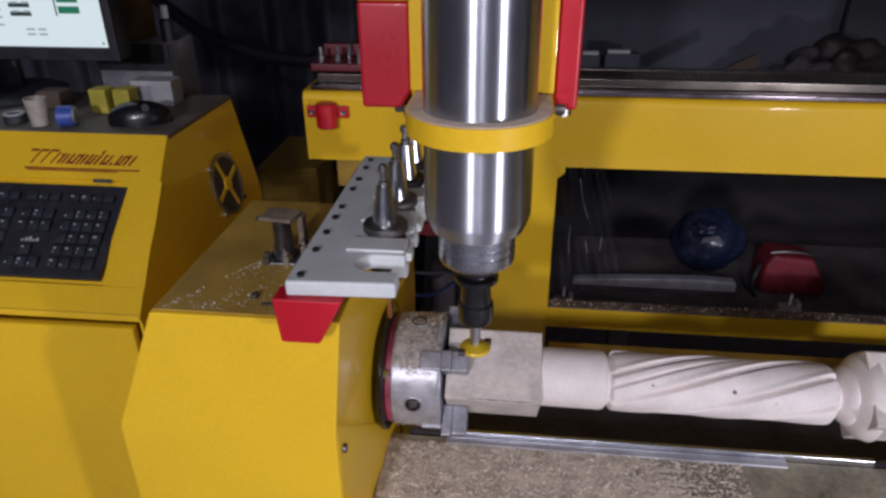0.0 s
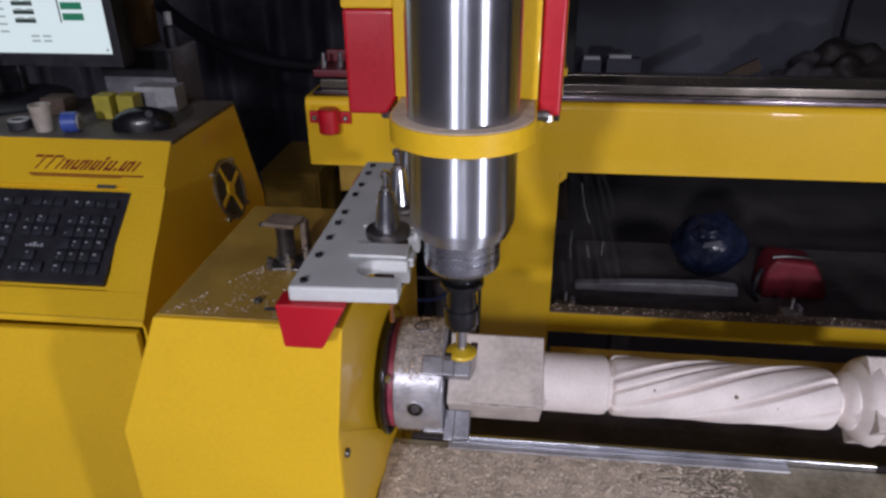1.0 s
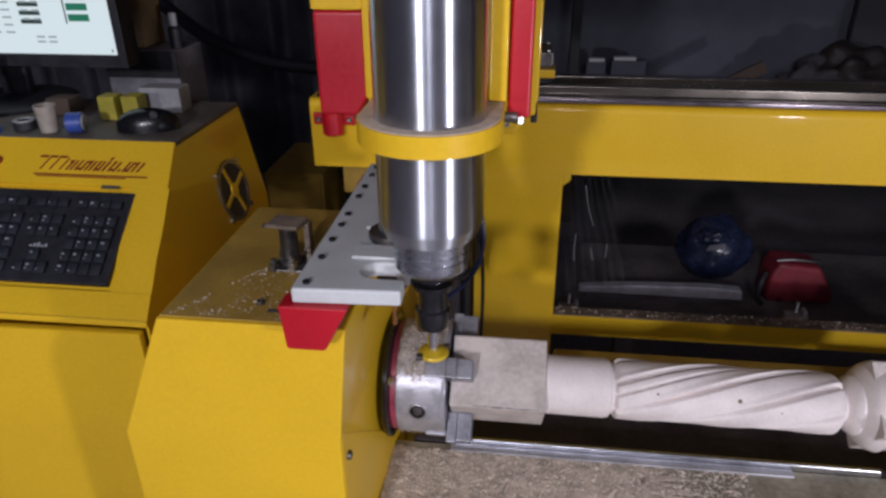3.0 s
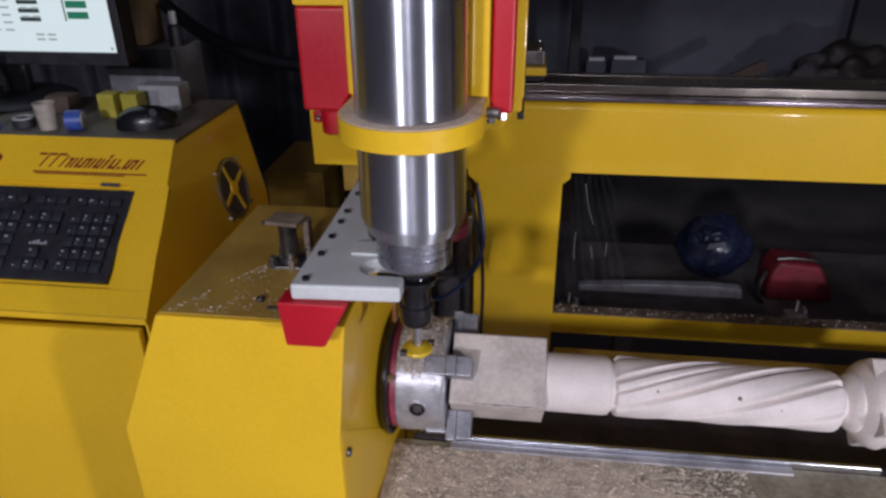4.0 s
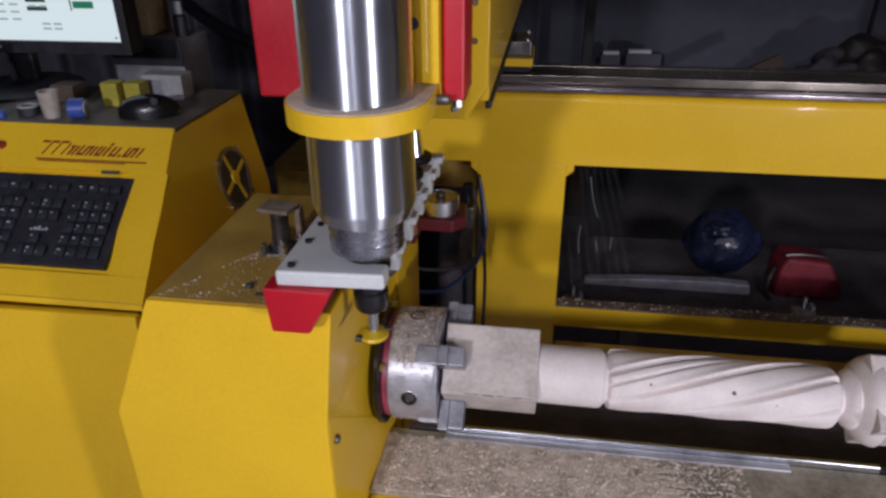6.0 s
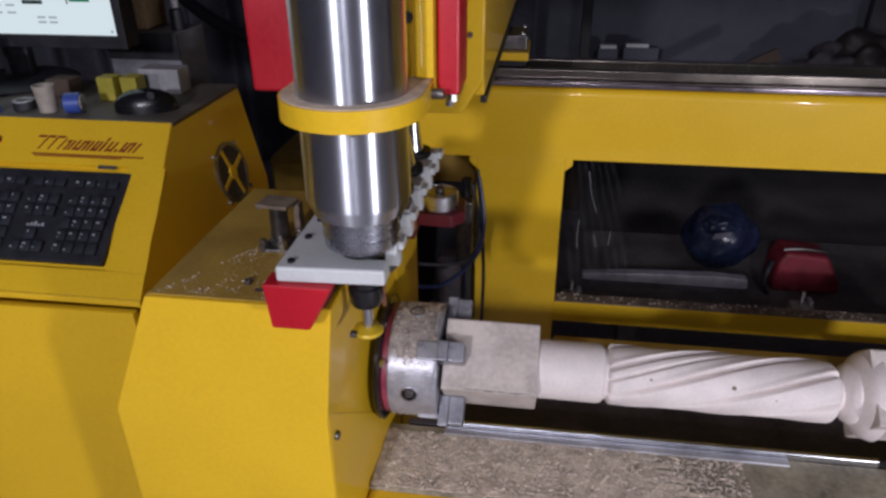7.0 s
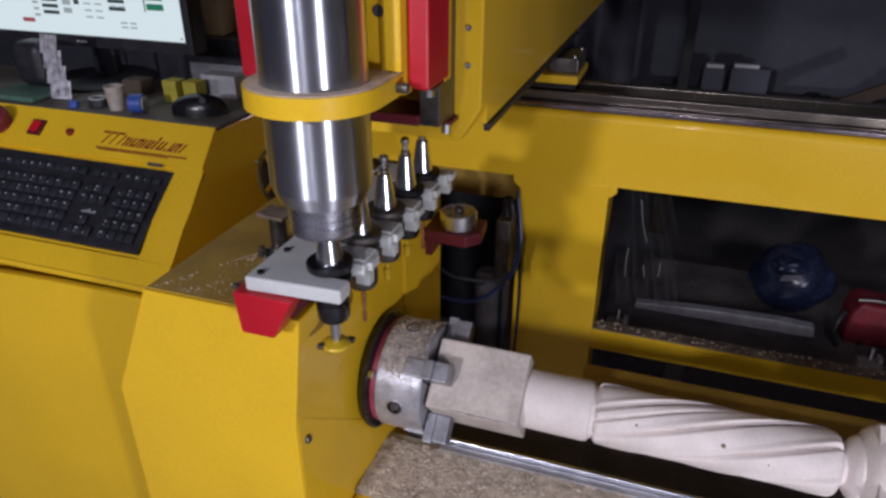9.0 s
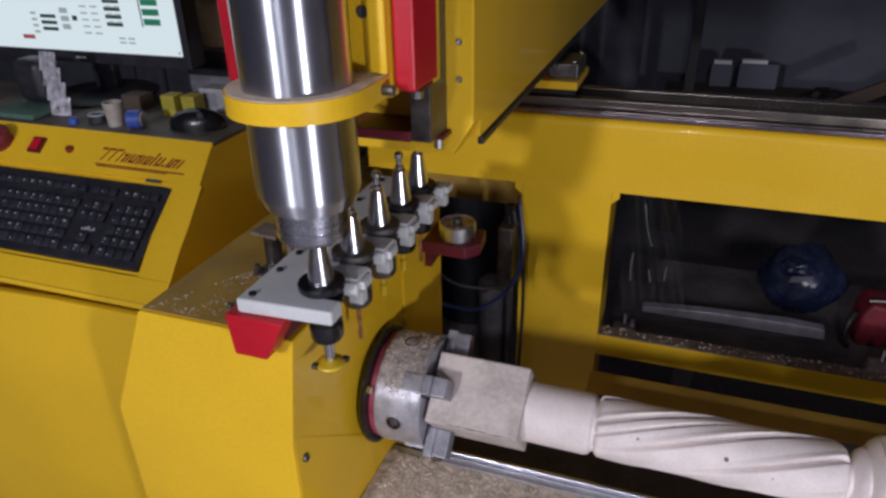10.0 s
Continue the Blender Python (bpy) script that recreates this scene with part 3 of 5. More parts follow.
        m = Matrix.Translation((rng.uniform(-0.143, -0.078), y, z)) @ Euler((rng.uniform(0, 6), rng.uniform(0, 6), 0)).to_matrix().to_4x4()
        g, k = rng.uniform(0.0005, 0.0013) * (0.6 if a > 150 else 1), len(verts)
        verts += [m @ Vector(p) for p in ((-1.6 * g, -g, 0), (1.6 * g, -g, 0), (0, g, 0), (0, 0, g))]
        faces += [(k, k + 1, k + 3), (k + 1, k + 2, k + 3), (k + 2, k, k + 3), (k + 2, k + 1, k)]
    me = bpy.data.meshes.new("dust_grains")
    me.from_pydata([v - t.location for v in verts], [], faces)
    me.materials.append(DUST_PALE)
    grains = new("dust_grains", me)
    grains.parent = t
    tagged(grains, kind="stuff")
    for k in range(3):
        y, z = across(120 * k + 150, 0.0885)
        bm = lathe(B(), [(0.006, -0.1535), (0.006, -0.147), (0.004, -0.1465), (0, -0.1465)], 6, Matrix.Translation((0, y, z)) @ pose(0, 0, 0, 0, 90))
        part("bolt", bm, CHROME, t)


chuck()


def workpiece():
    t = thing("turned_wooden_leg", (0.2, AY, AZ), "pale half-carved wooden leg with spiral flutes held in the chuck", "workpiece")
    h = 0.074

    def diamond(x0, x1, name, mat):
        pts = []
        for a in (85, 175, 265, 355):
            for d in (-1.6, 1.6):
                pts.append(across(a + d, h * 0.985))
        part(name, prism(B(), pts, "x", x0, x1, 0.0018), mat, t, "weathered square end")
    diamond(-0.068, 0.068, "square_end", WOOD_ROUGH)
    # dark bruised line along the front corner
    bm = B()
    up, down = [], []
    for k in range(26):
        x = -0.036 + 0.101 * k / 25
        w = 0.0003 + 0.0011 * abs(noise.noise(Vector((x * 60, 1.7, 0)))) * math.sin(math.pi * k / 25) ** 0.5 * 1.6
        y, z = across(174.2 + 0.9 * noise.noise(Vector((x * 45, 0.2, 4))), h * 0.985 + 0.0004)
        up.append(bm.verts.new((x, y + 0.0002, z + w)))
        down.append(bm.verts.new((x, y + 0.0002, z - w)))
    for k in range(25):
        bm.faces.new((up[k], up[k + 1], down[k + 1], down[k]))
    part("crack", bm, MATT_BLACK, t, "dark bruised line along the corner")
    part("neck", lathe(B(), [(0, 0.067), (0.0435, 0.067), (0.0440, 0.155), (0.0425, 0.161), (0.038, 0.1645), (0.036, 0.170), (0, 0.172)], 48, ALONG), WOOD, t)
    # shaft with six leaves that wind round it, each with a raised bead and a sharp step
    bm = B()
    L0, L1, nx, na = 0.167, 0.484, 120, 540

    def ease(v, lo, hi):
        v = max(0.0, min(1.0, (v - lo) / (hi - lo)))
        return v * v * (3 - 2 * v)
    rows = []
    for i in range(nx + 1):
        u = i / nx
        x = L0 + (L1 - L0) * u
        near, far = min(1.0, u / 0.025), min(1.0, (1 - u) / 0.045)
        end = math.sqrt(max(0.0, 1 - (1 - near) ** 2)) * math.sqrt(max(0.0, 1 - (1 - far) ** 2))
        ring = []
        for k in range(na):
            a = 2 * math.pi * k / na
            turn_ = 6 * (a + 2.62 * u - 0.262) / (2 * math.pi)
            c = turn_ % 1.0
            g = c if c > 0.5 else c + 1
            cut = 0.0110 * ease(g, 0.875, 0.925) * (1 - ease(g, 0.935, 1.15))
            r = 0.0428 + 0.0016 * ease(g, 0.66, 0.86) * (1 - ease(g, 0.95, 1.15)) - cut
            if int(turn_ // 1) % 6 == 2:
                r -= 0.0060 * math.exp(-((c - 0.40) / 0.045) ** 2) * ease(0.62 - u, 0.0, 0.25)
            r = 0.030 + (r - 0.030) * end
            ring.append(bm.verts.new((x, AY + r * math.cos(a), AZ + r * math.sin(a))))
        rows.append(ring)
    for p, q in zip(rows, rows[1:]):
        for k in range(na):
            bm.faces.new((p[k], p[(k + 1) % na], q[(k + 1) % na], q[k]))
    bm.faces.new(rows[0]), bm.faces.new(rows[-1])
    bmesh.ops.recalc_face_normals(bm, faces=bm.faces[:])
    part("fluted_shaft", bm, WOOD, t, "spirally fluted shaft")
    part("cove", lathe(B(), [(0, 0.480), (0.027, 0.480), (0.027, 0.490), (0.034, 0.4935), (0.040, 0.498), (0.0430, 0.503), (0.0425, 0.506), (0.0470, 0.5085), (0.0540, 0.513), (0.0600, 0.520), (0.064, 0.531), (0, 0.531)], 48, ALONG), WOOD, t)
    diamond(0.516, 0.72, "square_end", WOOD_ROUGH)
    for x, a, r, d in ((0.338, 151, 0.0436, 0.0030), (0.226, 148, 0.0432, 0.0018), (0.395, 168, 0.0432, 0.0010)):
        y, z = across(a, r)
        part("knot", lathe(B(), [(0, -0.001), (d, -0.001), (d, 0.0003), (0, 0.0006)], 10, Matrix.Translation((x, y, z)) @ Matrix.Rotation(radians(a), 4, "X") @ pose(0, 0, 0, -90)), LEDGE, t, "small dark knot")


workpiece()


def tailstock():
    t = thing("tailstock", (0.8, AY, 0.66), "dark grey cast tailstock on the bed", "tailstock")
    part("housing", bx(B(), 0.715, 0.86, 0.80, 0.93, 0.7, 0.935, 0.012, 3), DARK_STEEL, t)
    part("foot", bx(B(), 0.64, 0.90, 0.775, 0.90, 0.664, 0.702, 0.006), GREEN_DARK, t, "olive foot plate")
    part("centre", lathe(B(), [(0, 0.690), (0.02, 0.700), (0.03, 0.716), (0, 0.716)], 24, ALONG), CHROME, t)


tailstock()


# ---- moving gantry arm and spindle head (built with the spindle axis at x 0) ----
SY = 0.630


def gantry():
    t = thing("gantry_arm", (0, SY, 1.2), "yellow steel gantry arm that rides on the side rails", "gantry")
    bm = prism(B(), [(-0.060, 1.200), (0.078, 1.200), (0.106, 1.245), (0.106, 2.1), (-0.13, 2.1), (-0.13, 1.245)], "y", 0.862, 0.90, 0.004)
    part("front_plate", bm, YELLOW, t)
    part("beam", bx(B(), -0.128, 0.104, 0.8995, 3.0, 1.215, 2.1, 0.004), YELLOW, t)
    # thin black strip drawn along the lower edge of the arm's side
    part("edge_strip", bx(B(), 0.098, 0.107, 0.905, 1.72, 1.204, 1.2145, 0.002), BLACK_PLASTIC, t, "black strip along the arm's lower edge")
    part("carriage_plate", bx(B(), 0.02, 0.150, 1.445, 1.60, 1.1475, 1.165, 0.003), YELLOW, t)
    for y in (1.468, 1.565):
        part("carriage_pad", bx(B(), 0.03, 0.145, y - 0.015, y + 0.02, 1.1345, 1.148, 0.002), BLACK_STEEL, t)
    part("bearing_block", bx(B(), 0.085, 0.145, 1.47, 1.59, 1.165, 1.195, 0.003), DARK_STEEL, t, "steel bearing block")
    for x, y in ((0.095, 1.482), (0.135, 1.482), (0.095, 1.578), (0.135, 1.578)):
        screw(t, (x, y, 1.195), 0.005, "z", CHROME)
    part("carriage_riser", bx(B(), -0.10, 0.09, 1.50, 1.64, 1.1655, 1.216, 0.003), YELLOW, t)
    for x in (-0.10, 0.045):
        part("slide_rail", bx(B(), x, x + 0.026, 0.80, 0.862, 1.236, 2.0, 0.002), DARK_STEEL, t, "dark steel vertical slide")
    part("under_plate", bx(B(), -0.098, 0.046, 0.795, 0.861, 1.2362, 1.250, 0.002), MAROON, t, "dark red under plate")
    for x in (-0.102, 0.066):
        bm = lathe(B(), [(0.006, -0.004), (0.006, 0.009), (0.004, 0.012), (0, 0.012)], 10, pose(x, 0.84, 1.222))
        part("bolt", bm, CHROME, t)
        part("bolt_seat", bx(B(), x - 0.011, x + 0.011, 0.829, 0.861, 1.231, 1.2363, 0.001), MAROON, t)
    for z in (1.30, 1.345):
        screw(t, (0.088, 0.8622, z), 0.004, "y", CHROME)
    return t


def spindle_head():
    t = thing("spindle_head", (0, SY, 1.2), "brushed steel router spindle in a yellow clamp with red covers", "spindle")
    m = pose(0, SY, 0)
    part("motor_body", lathe(B(), [(0.0385, 1.1640), (0.0440, 1.1645), (0.0468, 1.1665), (0.0515, 1.1780), (0.0530, 1.1830), (0.0530, 1.9), (0, 1.9)], 96, m), STEEL, t, "brushed steel motor body")
    part("nose", lathe(B(), [(0.0, 1.1275), (0.033, 1.1275), (0.0372, 1.1285), (0.0388, 1.1305), (0.0392, 1.1335), (0.0392, 1.1415), (0.0386, 1.1422), (0.0386, 1.1433), (0.0392, 1.1442), (0.0392, 1.1500), (0.0386, 1.1507), (0.0386, 1.1518), (0.0394, 1.1528), (0.0394, 1.1642), (0, 1.1642)], 72, m), NOSE, t, "ringed steel nose")
    # clamp ring: round in front, straight cheeks back to the plate
    r = 0.0695
    outer = arc(0, SY, r, 180, 360, 36) + [(r, 0.692), (-r, 0.692)]
    inner = [(px, py) for px, py in arc(0, SY, 0.0533, 0, 360, 48)][:-1]
    bm = B()
    z0, z1 = 1.2655, 1.286
    ov = [[bm.verts.new((x, y, z)) for x, y in outer] for z in (z0, z1)]
    iv = [[bm.verts.new((x, y, z)) for x, y in inner] for z in (z0, z1)]
    for ring in (ov, iv):
        k = len(ring[0])
        for i in range(k):
            bm.faces.new((ring[0][i], ring[0][(i + 1) % k], ring[1][(i + 1) % k], ring[1][i]))
    for lvl in (0, 1):
        es = [bm.edges.get((ring[lvl][i], ring[lvl][(i + 1) % len(ring[lvl])])) for ring in (ov, iv) for i in range(len(ring[lvl]))]
        bmesh.ops.triangle_fill(bm, edges=es, use_beauty=True)
    bmesh.ops.recalc_face_normals(bm, faces=bm.faces[:])
    ring = part("clamp_ring", bm, YELLOW, t)
    bm = B()
    outer, z0, z1 = arc(0, SY, r - 0.002, 180, 360, 36) + [(r - 0.002, 0.6915), (-r + 0.002, 0.6915)], 1.2862, 1.2872
    ov = [[bm.verts.new((x, y, z)) for x, y in outer] for z in (z0, z1)]
    iv = [[bm.verts.new((x, y, z)) for x, y in inner] for z in (z0, z1)]
    for loop in (ov, iv):
        k = len(loop[0])
        for i in range(k):
            bm.faces.new((loop[0][i], loop[0][(i + 1) % k], loop[1][(i + 1) % k], loop[1][i]))
    for lvl in (0, 1):
        es = [bm.edges.get((loop[lvl][i], loop[lvl][(i + 1) % len(loop[lvl])])) for loop in (ov, iv) for i in range(len(loop[lvl]))]
        bmesh.ops.triangle_fill(bm, edges=es, use_beauty=True)
    bmesh.ops.recalc_face_normals(bm, faces=bm.faces[:])
    part("dusty_rim", bm, DUST_PALE, ring, "pale dust on the ring's upper side")
    part("mount_plate", bx(B(), -0.0735, 0.0705, 0.6925, 0.712, 1.262, 1.95, 0.002), YELLOW, t)
    part("mount_rib", bx(B(), 0.052, 0.0705, 0.682, 0.6925, 1.288, 1.95, 0.002), YELLOW, t)
    part("mount_rib", bx(B(), -0.0735, -0.058, 0.682, 0.6925, 1.288, 1.95, 0.002), YELLOW, t)
    for z in (1.345, 1.375, 1.395, 1.425):
        bm = lathe(B(), [(0.006, 0), (0.006, 0.0015), (0.004, 0.002), (0.0035, 0.0004), (0, 0.0004)], 14, pose(0.043, 0.6925, z, 90))
        part("bolt_hole", bm, MATT_BLACK, t)
    part("slide_plate", bx(B(), -0.12, 0.09, 0.7645, 0.785, 1.262, 1.95, 0.002), YELLOW, t)
    part("side_cover", prism(B(), [(-0.127, 1.266), (-0.086, 1.266), (-0.0742, 1.285), (-0.0742, 1.372), (-0.127, 1.372)], "y", 0.695, 0.764, 0.004, 3), RED, t, "red sheet-metal side cover")
    part("upper_cover", bx(B(), -0.127, -0.0742, 0.69, 0.764, 1.3725, 1.95, 0.003), YELLOW, t)
    part("side_cover", prism(B(), [(0.0715, 1.272), (0.080, 1.268), (0.095, 1.268), (0.095, 1.95), (0.0715, 1.95)], "y", 0.695, 0.764, 0.004, 3), RED, t, "red sheet-metal side cover")
    for x in (-0.092, 0.083):
        bm = lathe(B(), [(0.007, -0.008), (0.007, 0.0), (0.005, 0.002), (0, 0.002)], 8, pose(x, 0.73, 1.262))
        part("stop_bolt", bm, CHROME, t)
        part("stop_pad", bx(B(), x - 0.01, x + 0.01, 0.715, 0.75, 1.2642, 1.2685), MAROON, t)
    part("clamp_bolt", lathe(B(), [(0.0055, 0), (0.0055, 0.012), (0.003, 0.0125), (0, 0.0125)], 12, pose(0.0695, 0.672, 1.2755, 0, 90)), DARK_STEEL, t)
    return t


arm, head = gantry(), spindle_head()


# ---- control console ----
CX0, CX1 = -1.45, -0.52
SLOPE = math.atan2(1.13 - 0.941, 1.0 - 0.764)


def on_panel(x, along, lift=0.0):
    """A place on the sloping panel: metres up the slope from its lower edge, and above it."""
    return Vector((x, 0.764 + along * math.cos(SLOPE) - lift * math.sin(SLOPE), 0.941 + along * math.sin(SLOPE) + lift * math.cos(SLOPE)))


def panel_box(bm, x0, x1, a0, a1, h0, h1, bev=0.0, shear=0.0):
    vs = [bm.verts.new(on_panel(x + shear * (a - a0), a, h)) for x in (x0, x1) for a in (a0, a1) for h in (h0, h1)]
    fs = [bm.faces.new([vs[i] for i in q]) for q in ((0, 1, 3, 2), (4, 6, 7, 5), (0, 4, 5, 1), (2, 3, 7, 6), (0, 2, 6, 4), (1, 5, 7, 3))]
    bevelled(bm, list({e for f in fs for e in f.edges}), bev)
    return bm


KEY_X0, KEY_X1, KEY_A0, KEY_A1 = -1.03, -0.575, 0.050, 0.205


def console():
    t = thing("control_console", (-0.95, 1.0, 0), "yellow steel control console with sloping keyboard panel", "console")
    # shell under the panel; the right-hand cheek leans a little
    bm = B()
    prof = [(0.772, 0.930), (0.772, 0.9375), (1.0, 1.1205), (1.2545, 1.1205), (1.2545, 0.0), (0.80, 0.0), (0.80, 0.930)]
    a = [bm.verts.new((CX0, y, z)) for y, z in prof]
    b = [bm.verts.new((CX1 - 0.033, y, z)) for y, z in prof]
    bm.faces.new(a), bm.faces.new(list(reversed(b)))
    for i in range(len(prof)):
        bm.faces.new((a[i], b[i], b[(i + 1) % len(prof)], a[(i + 1) % len(prof)]))
    bmesh.ops.recalc_face_normals(bm, faces=bm.faces[:])
    part("shell", bm, YELLOW, t)
    L = math.hypot(1.13 - 0.941, 1.0 - 0.764)

    def sheet(x0, x1l, x1u, a0, a1, name="panel"):
        bm = B()
        vs = [bm.verts.new(on_panel(x, al, h)) for h in (-0.010, 0.0) for x, al in ((x0, a0), (x1l, a0), (x1u, a1), (x0, a1))]
        for q in ((3, 2, 1, 0), (4, 5, 6, 7), (0, 1, 5, 4), (1, 2, 6, 5), (2, 3, 7, 6), (3, 0, 4, 7)):
            bm.faces.new([vs[i] for i in q])
        bevelled(bm, bm.edges[:], 0.0018)
        return part(name, bm, YELLOW, t)
    r = lambda al: -0.499 - (0.039) * al / L
    sheet(CX0, r(0), r(KEY_A0 - 0.008), 0.0, KEY_A0 - 0.008, "lower_panel")
    sheet(CX0, r(KEY_A1 + 0.012), r(L), KEY_A1 + 0.012, L, "upper_panel")
    bm = B()
    vs = [bm.verts.new(on_panel(x, al, h)) for h in (-0.010, -0.0001) for x, al in ((KEY_X1 + 0.008, KEY_A0 - 0.0079), (r(KEY_A0), KEY_A0 - 0.0079), (r(KEY_A1), KEY_A1 + 0.0119), (KEY_X1 - 0.012, KEY_A1 + 0.0119))]
    for q in ((3, 2, 1, 0), (4, 5, 6, 7), (0, 1, 5, 4), (1, 2, 6, 5), (2, 3, 7, 6), (3, 0, 4, 7)):
        bm.faces.new([vs[i] for i in q])
    part("side_panel", bm, YELLOW, t)
    bm = panel_box(B(), CX0, KEY_X0 - 0.01, KEY_A0 - 0.0079, KEY_A1 + 0.0119, -0.010, -0.0001)
    part("side_panel", bm, YELLOW, t)
    part("front_lip", bx(B(), CX0, -0.4985, 0.761, 0.770, 0.931, 0.9415, 0.002), YELLOW, t)
    part("top_plate", bx(B(), CX0, -0.5362, 0.999, 1.2575, 1.1208, 1.1298, 0.002), material("worn_console_top", (0.11, 0.092, 0.075), 0.6, tone=0.2, scale=14, bump=0.03), t, "worn dusty console top")
    part("door", prism(B(), [(CX0, 0.05), (-0.507, 0.05), (-0.507, 0.926), (-0.72, 0.9235), (CX0, 0.893)], "y", 0.752, 0.768, 0.004), YELLOW, t, "yellow lower door hanging slightly askew")
    bm = B()
    cheek = [(0.766, 0.0), (0.766, 0.941), (1.0, 1.1285), (1.256, 1.1285), (1.256, 0.941), (1.256, 0.0)]
    at_x = lambda z: -0.4995 - 0.0385 * max(0.0, z - 0.941) / 0.189
    a = [bm.verts.new((at_x(z) - 0.004, y, z)) for y, z in cheek]
    b = [bm.verts.new((at_x(z), y, z)) for y, z in cheek]
    for q in ((0, 1, 4, 5), (1, 2, 3, 4)):
        bm.faces.new([b[i] for i in q]), bm.faces.new([a[i] for i in reversed(q)])
    for i in range(6):
        bm.faces.new((a[i], a[(i + 1) % 6], b[(i + 1) % 6], b[i]))
    bmesh.ops.recalc_face_normals(bm, faces=bm.faces[:])
    part("cheek", bm, YELLOW, t)
    # stickers, letters and knobs
    part("dark_catch", panel_box(B(), -0.635, -0.605, KEY_A1 + 0.006, KEY_A1 + 0.012, 0.0, 0.001), MATT_BLACK, t)
    x = -0.757
    for i, (w, h) in enumerate(((0.013, 0.026), (0.013, 0.026), (0.013, 0.026), (0.011, 0.019), (0.013, 0.019), (0.011, 0.019), (0.011, 0.019), (0.006, 0.026), (0.013, 0.019), (0.004, 0.005), (0.011, 0.019), (0.013, 0.019))):
        base = 0.2425
        bm = B()
        if i < 3:
            panel_box(bm, x, x + w, base + h - 0.004, base + h, 0.0002, 0.0009, shear=0.5)
            panel_box(bm, x + 0.006, x + 0.0085, base, base + h - 0.004, 0.0002, 0.0009, shear=0.5)
        elif w < 0.008:
            panel_box(bm, x, x + 0.004, base, base + (h - 0.008 if h > 0.01 else h), 0.0002, 0.0009, shear=0.5)
            if h > 0.01:
                panel_box(bm, x + 0.009, x + 0.013, base + h - 0.006, base + h, 0.0002, 0.0009, shear=0.5)
        else:
            panel_box(bm, x, x + 0.0035, base, base + h, 0.0002, 0.0009, shear=0.5)
            panel_box(bm, x + w - 0.004, x + w - 0.0005, base, base + h * 0.95, 0.0002, 0.0009, shear=0.5)
            panel_box(bm, x + 0.0036, x + w - 0.004, base + h * (0.75 if i % 2 else 0.05), base + h * (0.95 if i % 2 else 0.25), 0.0002, 0.0009, shear=0.5)
        part("letter_bar", bm, LETTER, t)
        x += w + 0.0038
    part("underline", panel_box(B(), -0.757, -0.565, 0.2325, 0.2350, 0.0002, 0.0009), LETTER, t)
    part("underline", panel_box(B(), -0.752, -0.60, 0.2295, 0.2312, 0.0002, 0.0009), LETTER, t)
    turn = pose(0, 0, 0, math.degrees(SLOPE))
    for name, px, al, prof, mat in (("emergency_stop", -0.990, 0.255, [(0.022, 0), (0.022, 0.012), (0.026, 0.014), (0.027, 0.022), (0.024, 0.028), (0, 0.030)], DULL_RED),
                                    ("indicator_knob", -0.826, 0.255, [(0.007, 0), (0.007, 0.004), (0.0055, 0.007), (0, 0.0075)], LETTER)):
        part(name, lathe(B(), prof, 28, Matrix.Translation(on_panel(px, al, 0.0002)) @ turn), mat, t)
    sw = part("rocker_switch", panel_box(B(), -0.918, -0.890, 0.240, 0.272, 0.0002, 0.006, 0.001), MAROON, t, "red rocker switch")
    part("rocker", panel_box(B(), -0.913, -0.895, 0.245, 0.267, 0.006, 0.010, 0.001), RED, sw)
    # fan grille in the cheek
    fy, fz, fx = 1.128, 0.998, -0.5108
    lean_m = Matrix.Translation((fx, fy, fz)) @ pose(0, 0, 0, 0, -11.5)
    ring = lathe(B(), [(0.050, 0.0), (0.057, 0.0), (0.057, 0.003), (0.050, 0.003), (0.050, 0.0)], 40, lean_m @ pose(0, 0, 0, 0, 90))
    g = part("fan_grille", ring, DARK_STEEL, t, "round fan grille")
    part("fan_opening", lathe(B(), [(0, 0.0), (0.050, 0.0), (0.050, 0.0012), (0, 0.0012)], 36, lean_m @ pose(0, 0, 0, 0, 90)), MATT_BLACK, g)
    for a in (20, 110, 200, 290):
        bm = bx(B(), 0.0012, 0.003, 0.011, 0.05, -0.0042, 0.0042)
        bm.transform(lean_m @ Matrix.Rotation(radians(a), 4, "X"))
        part("spoke", bm, YELLOW, g)
    part("hub", lathe(B(), [(0.013, 0.0012), (0.013, 0.004), (0, 0.0045)], 24, lean_m @ pose(0, 0, 0, 0, 90)), YELLOW, g)
    for a in (45, 135, 225, 315):
        p = lean_m @ Vector((0.0, 0.062 * math.cos(radians(a)), 0.062 * math.sin(radians(a))))
        screw(t, p, 0.005, "x", CHROME)


console()


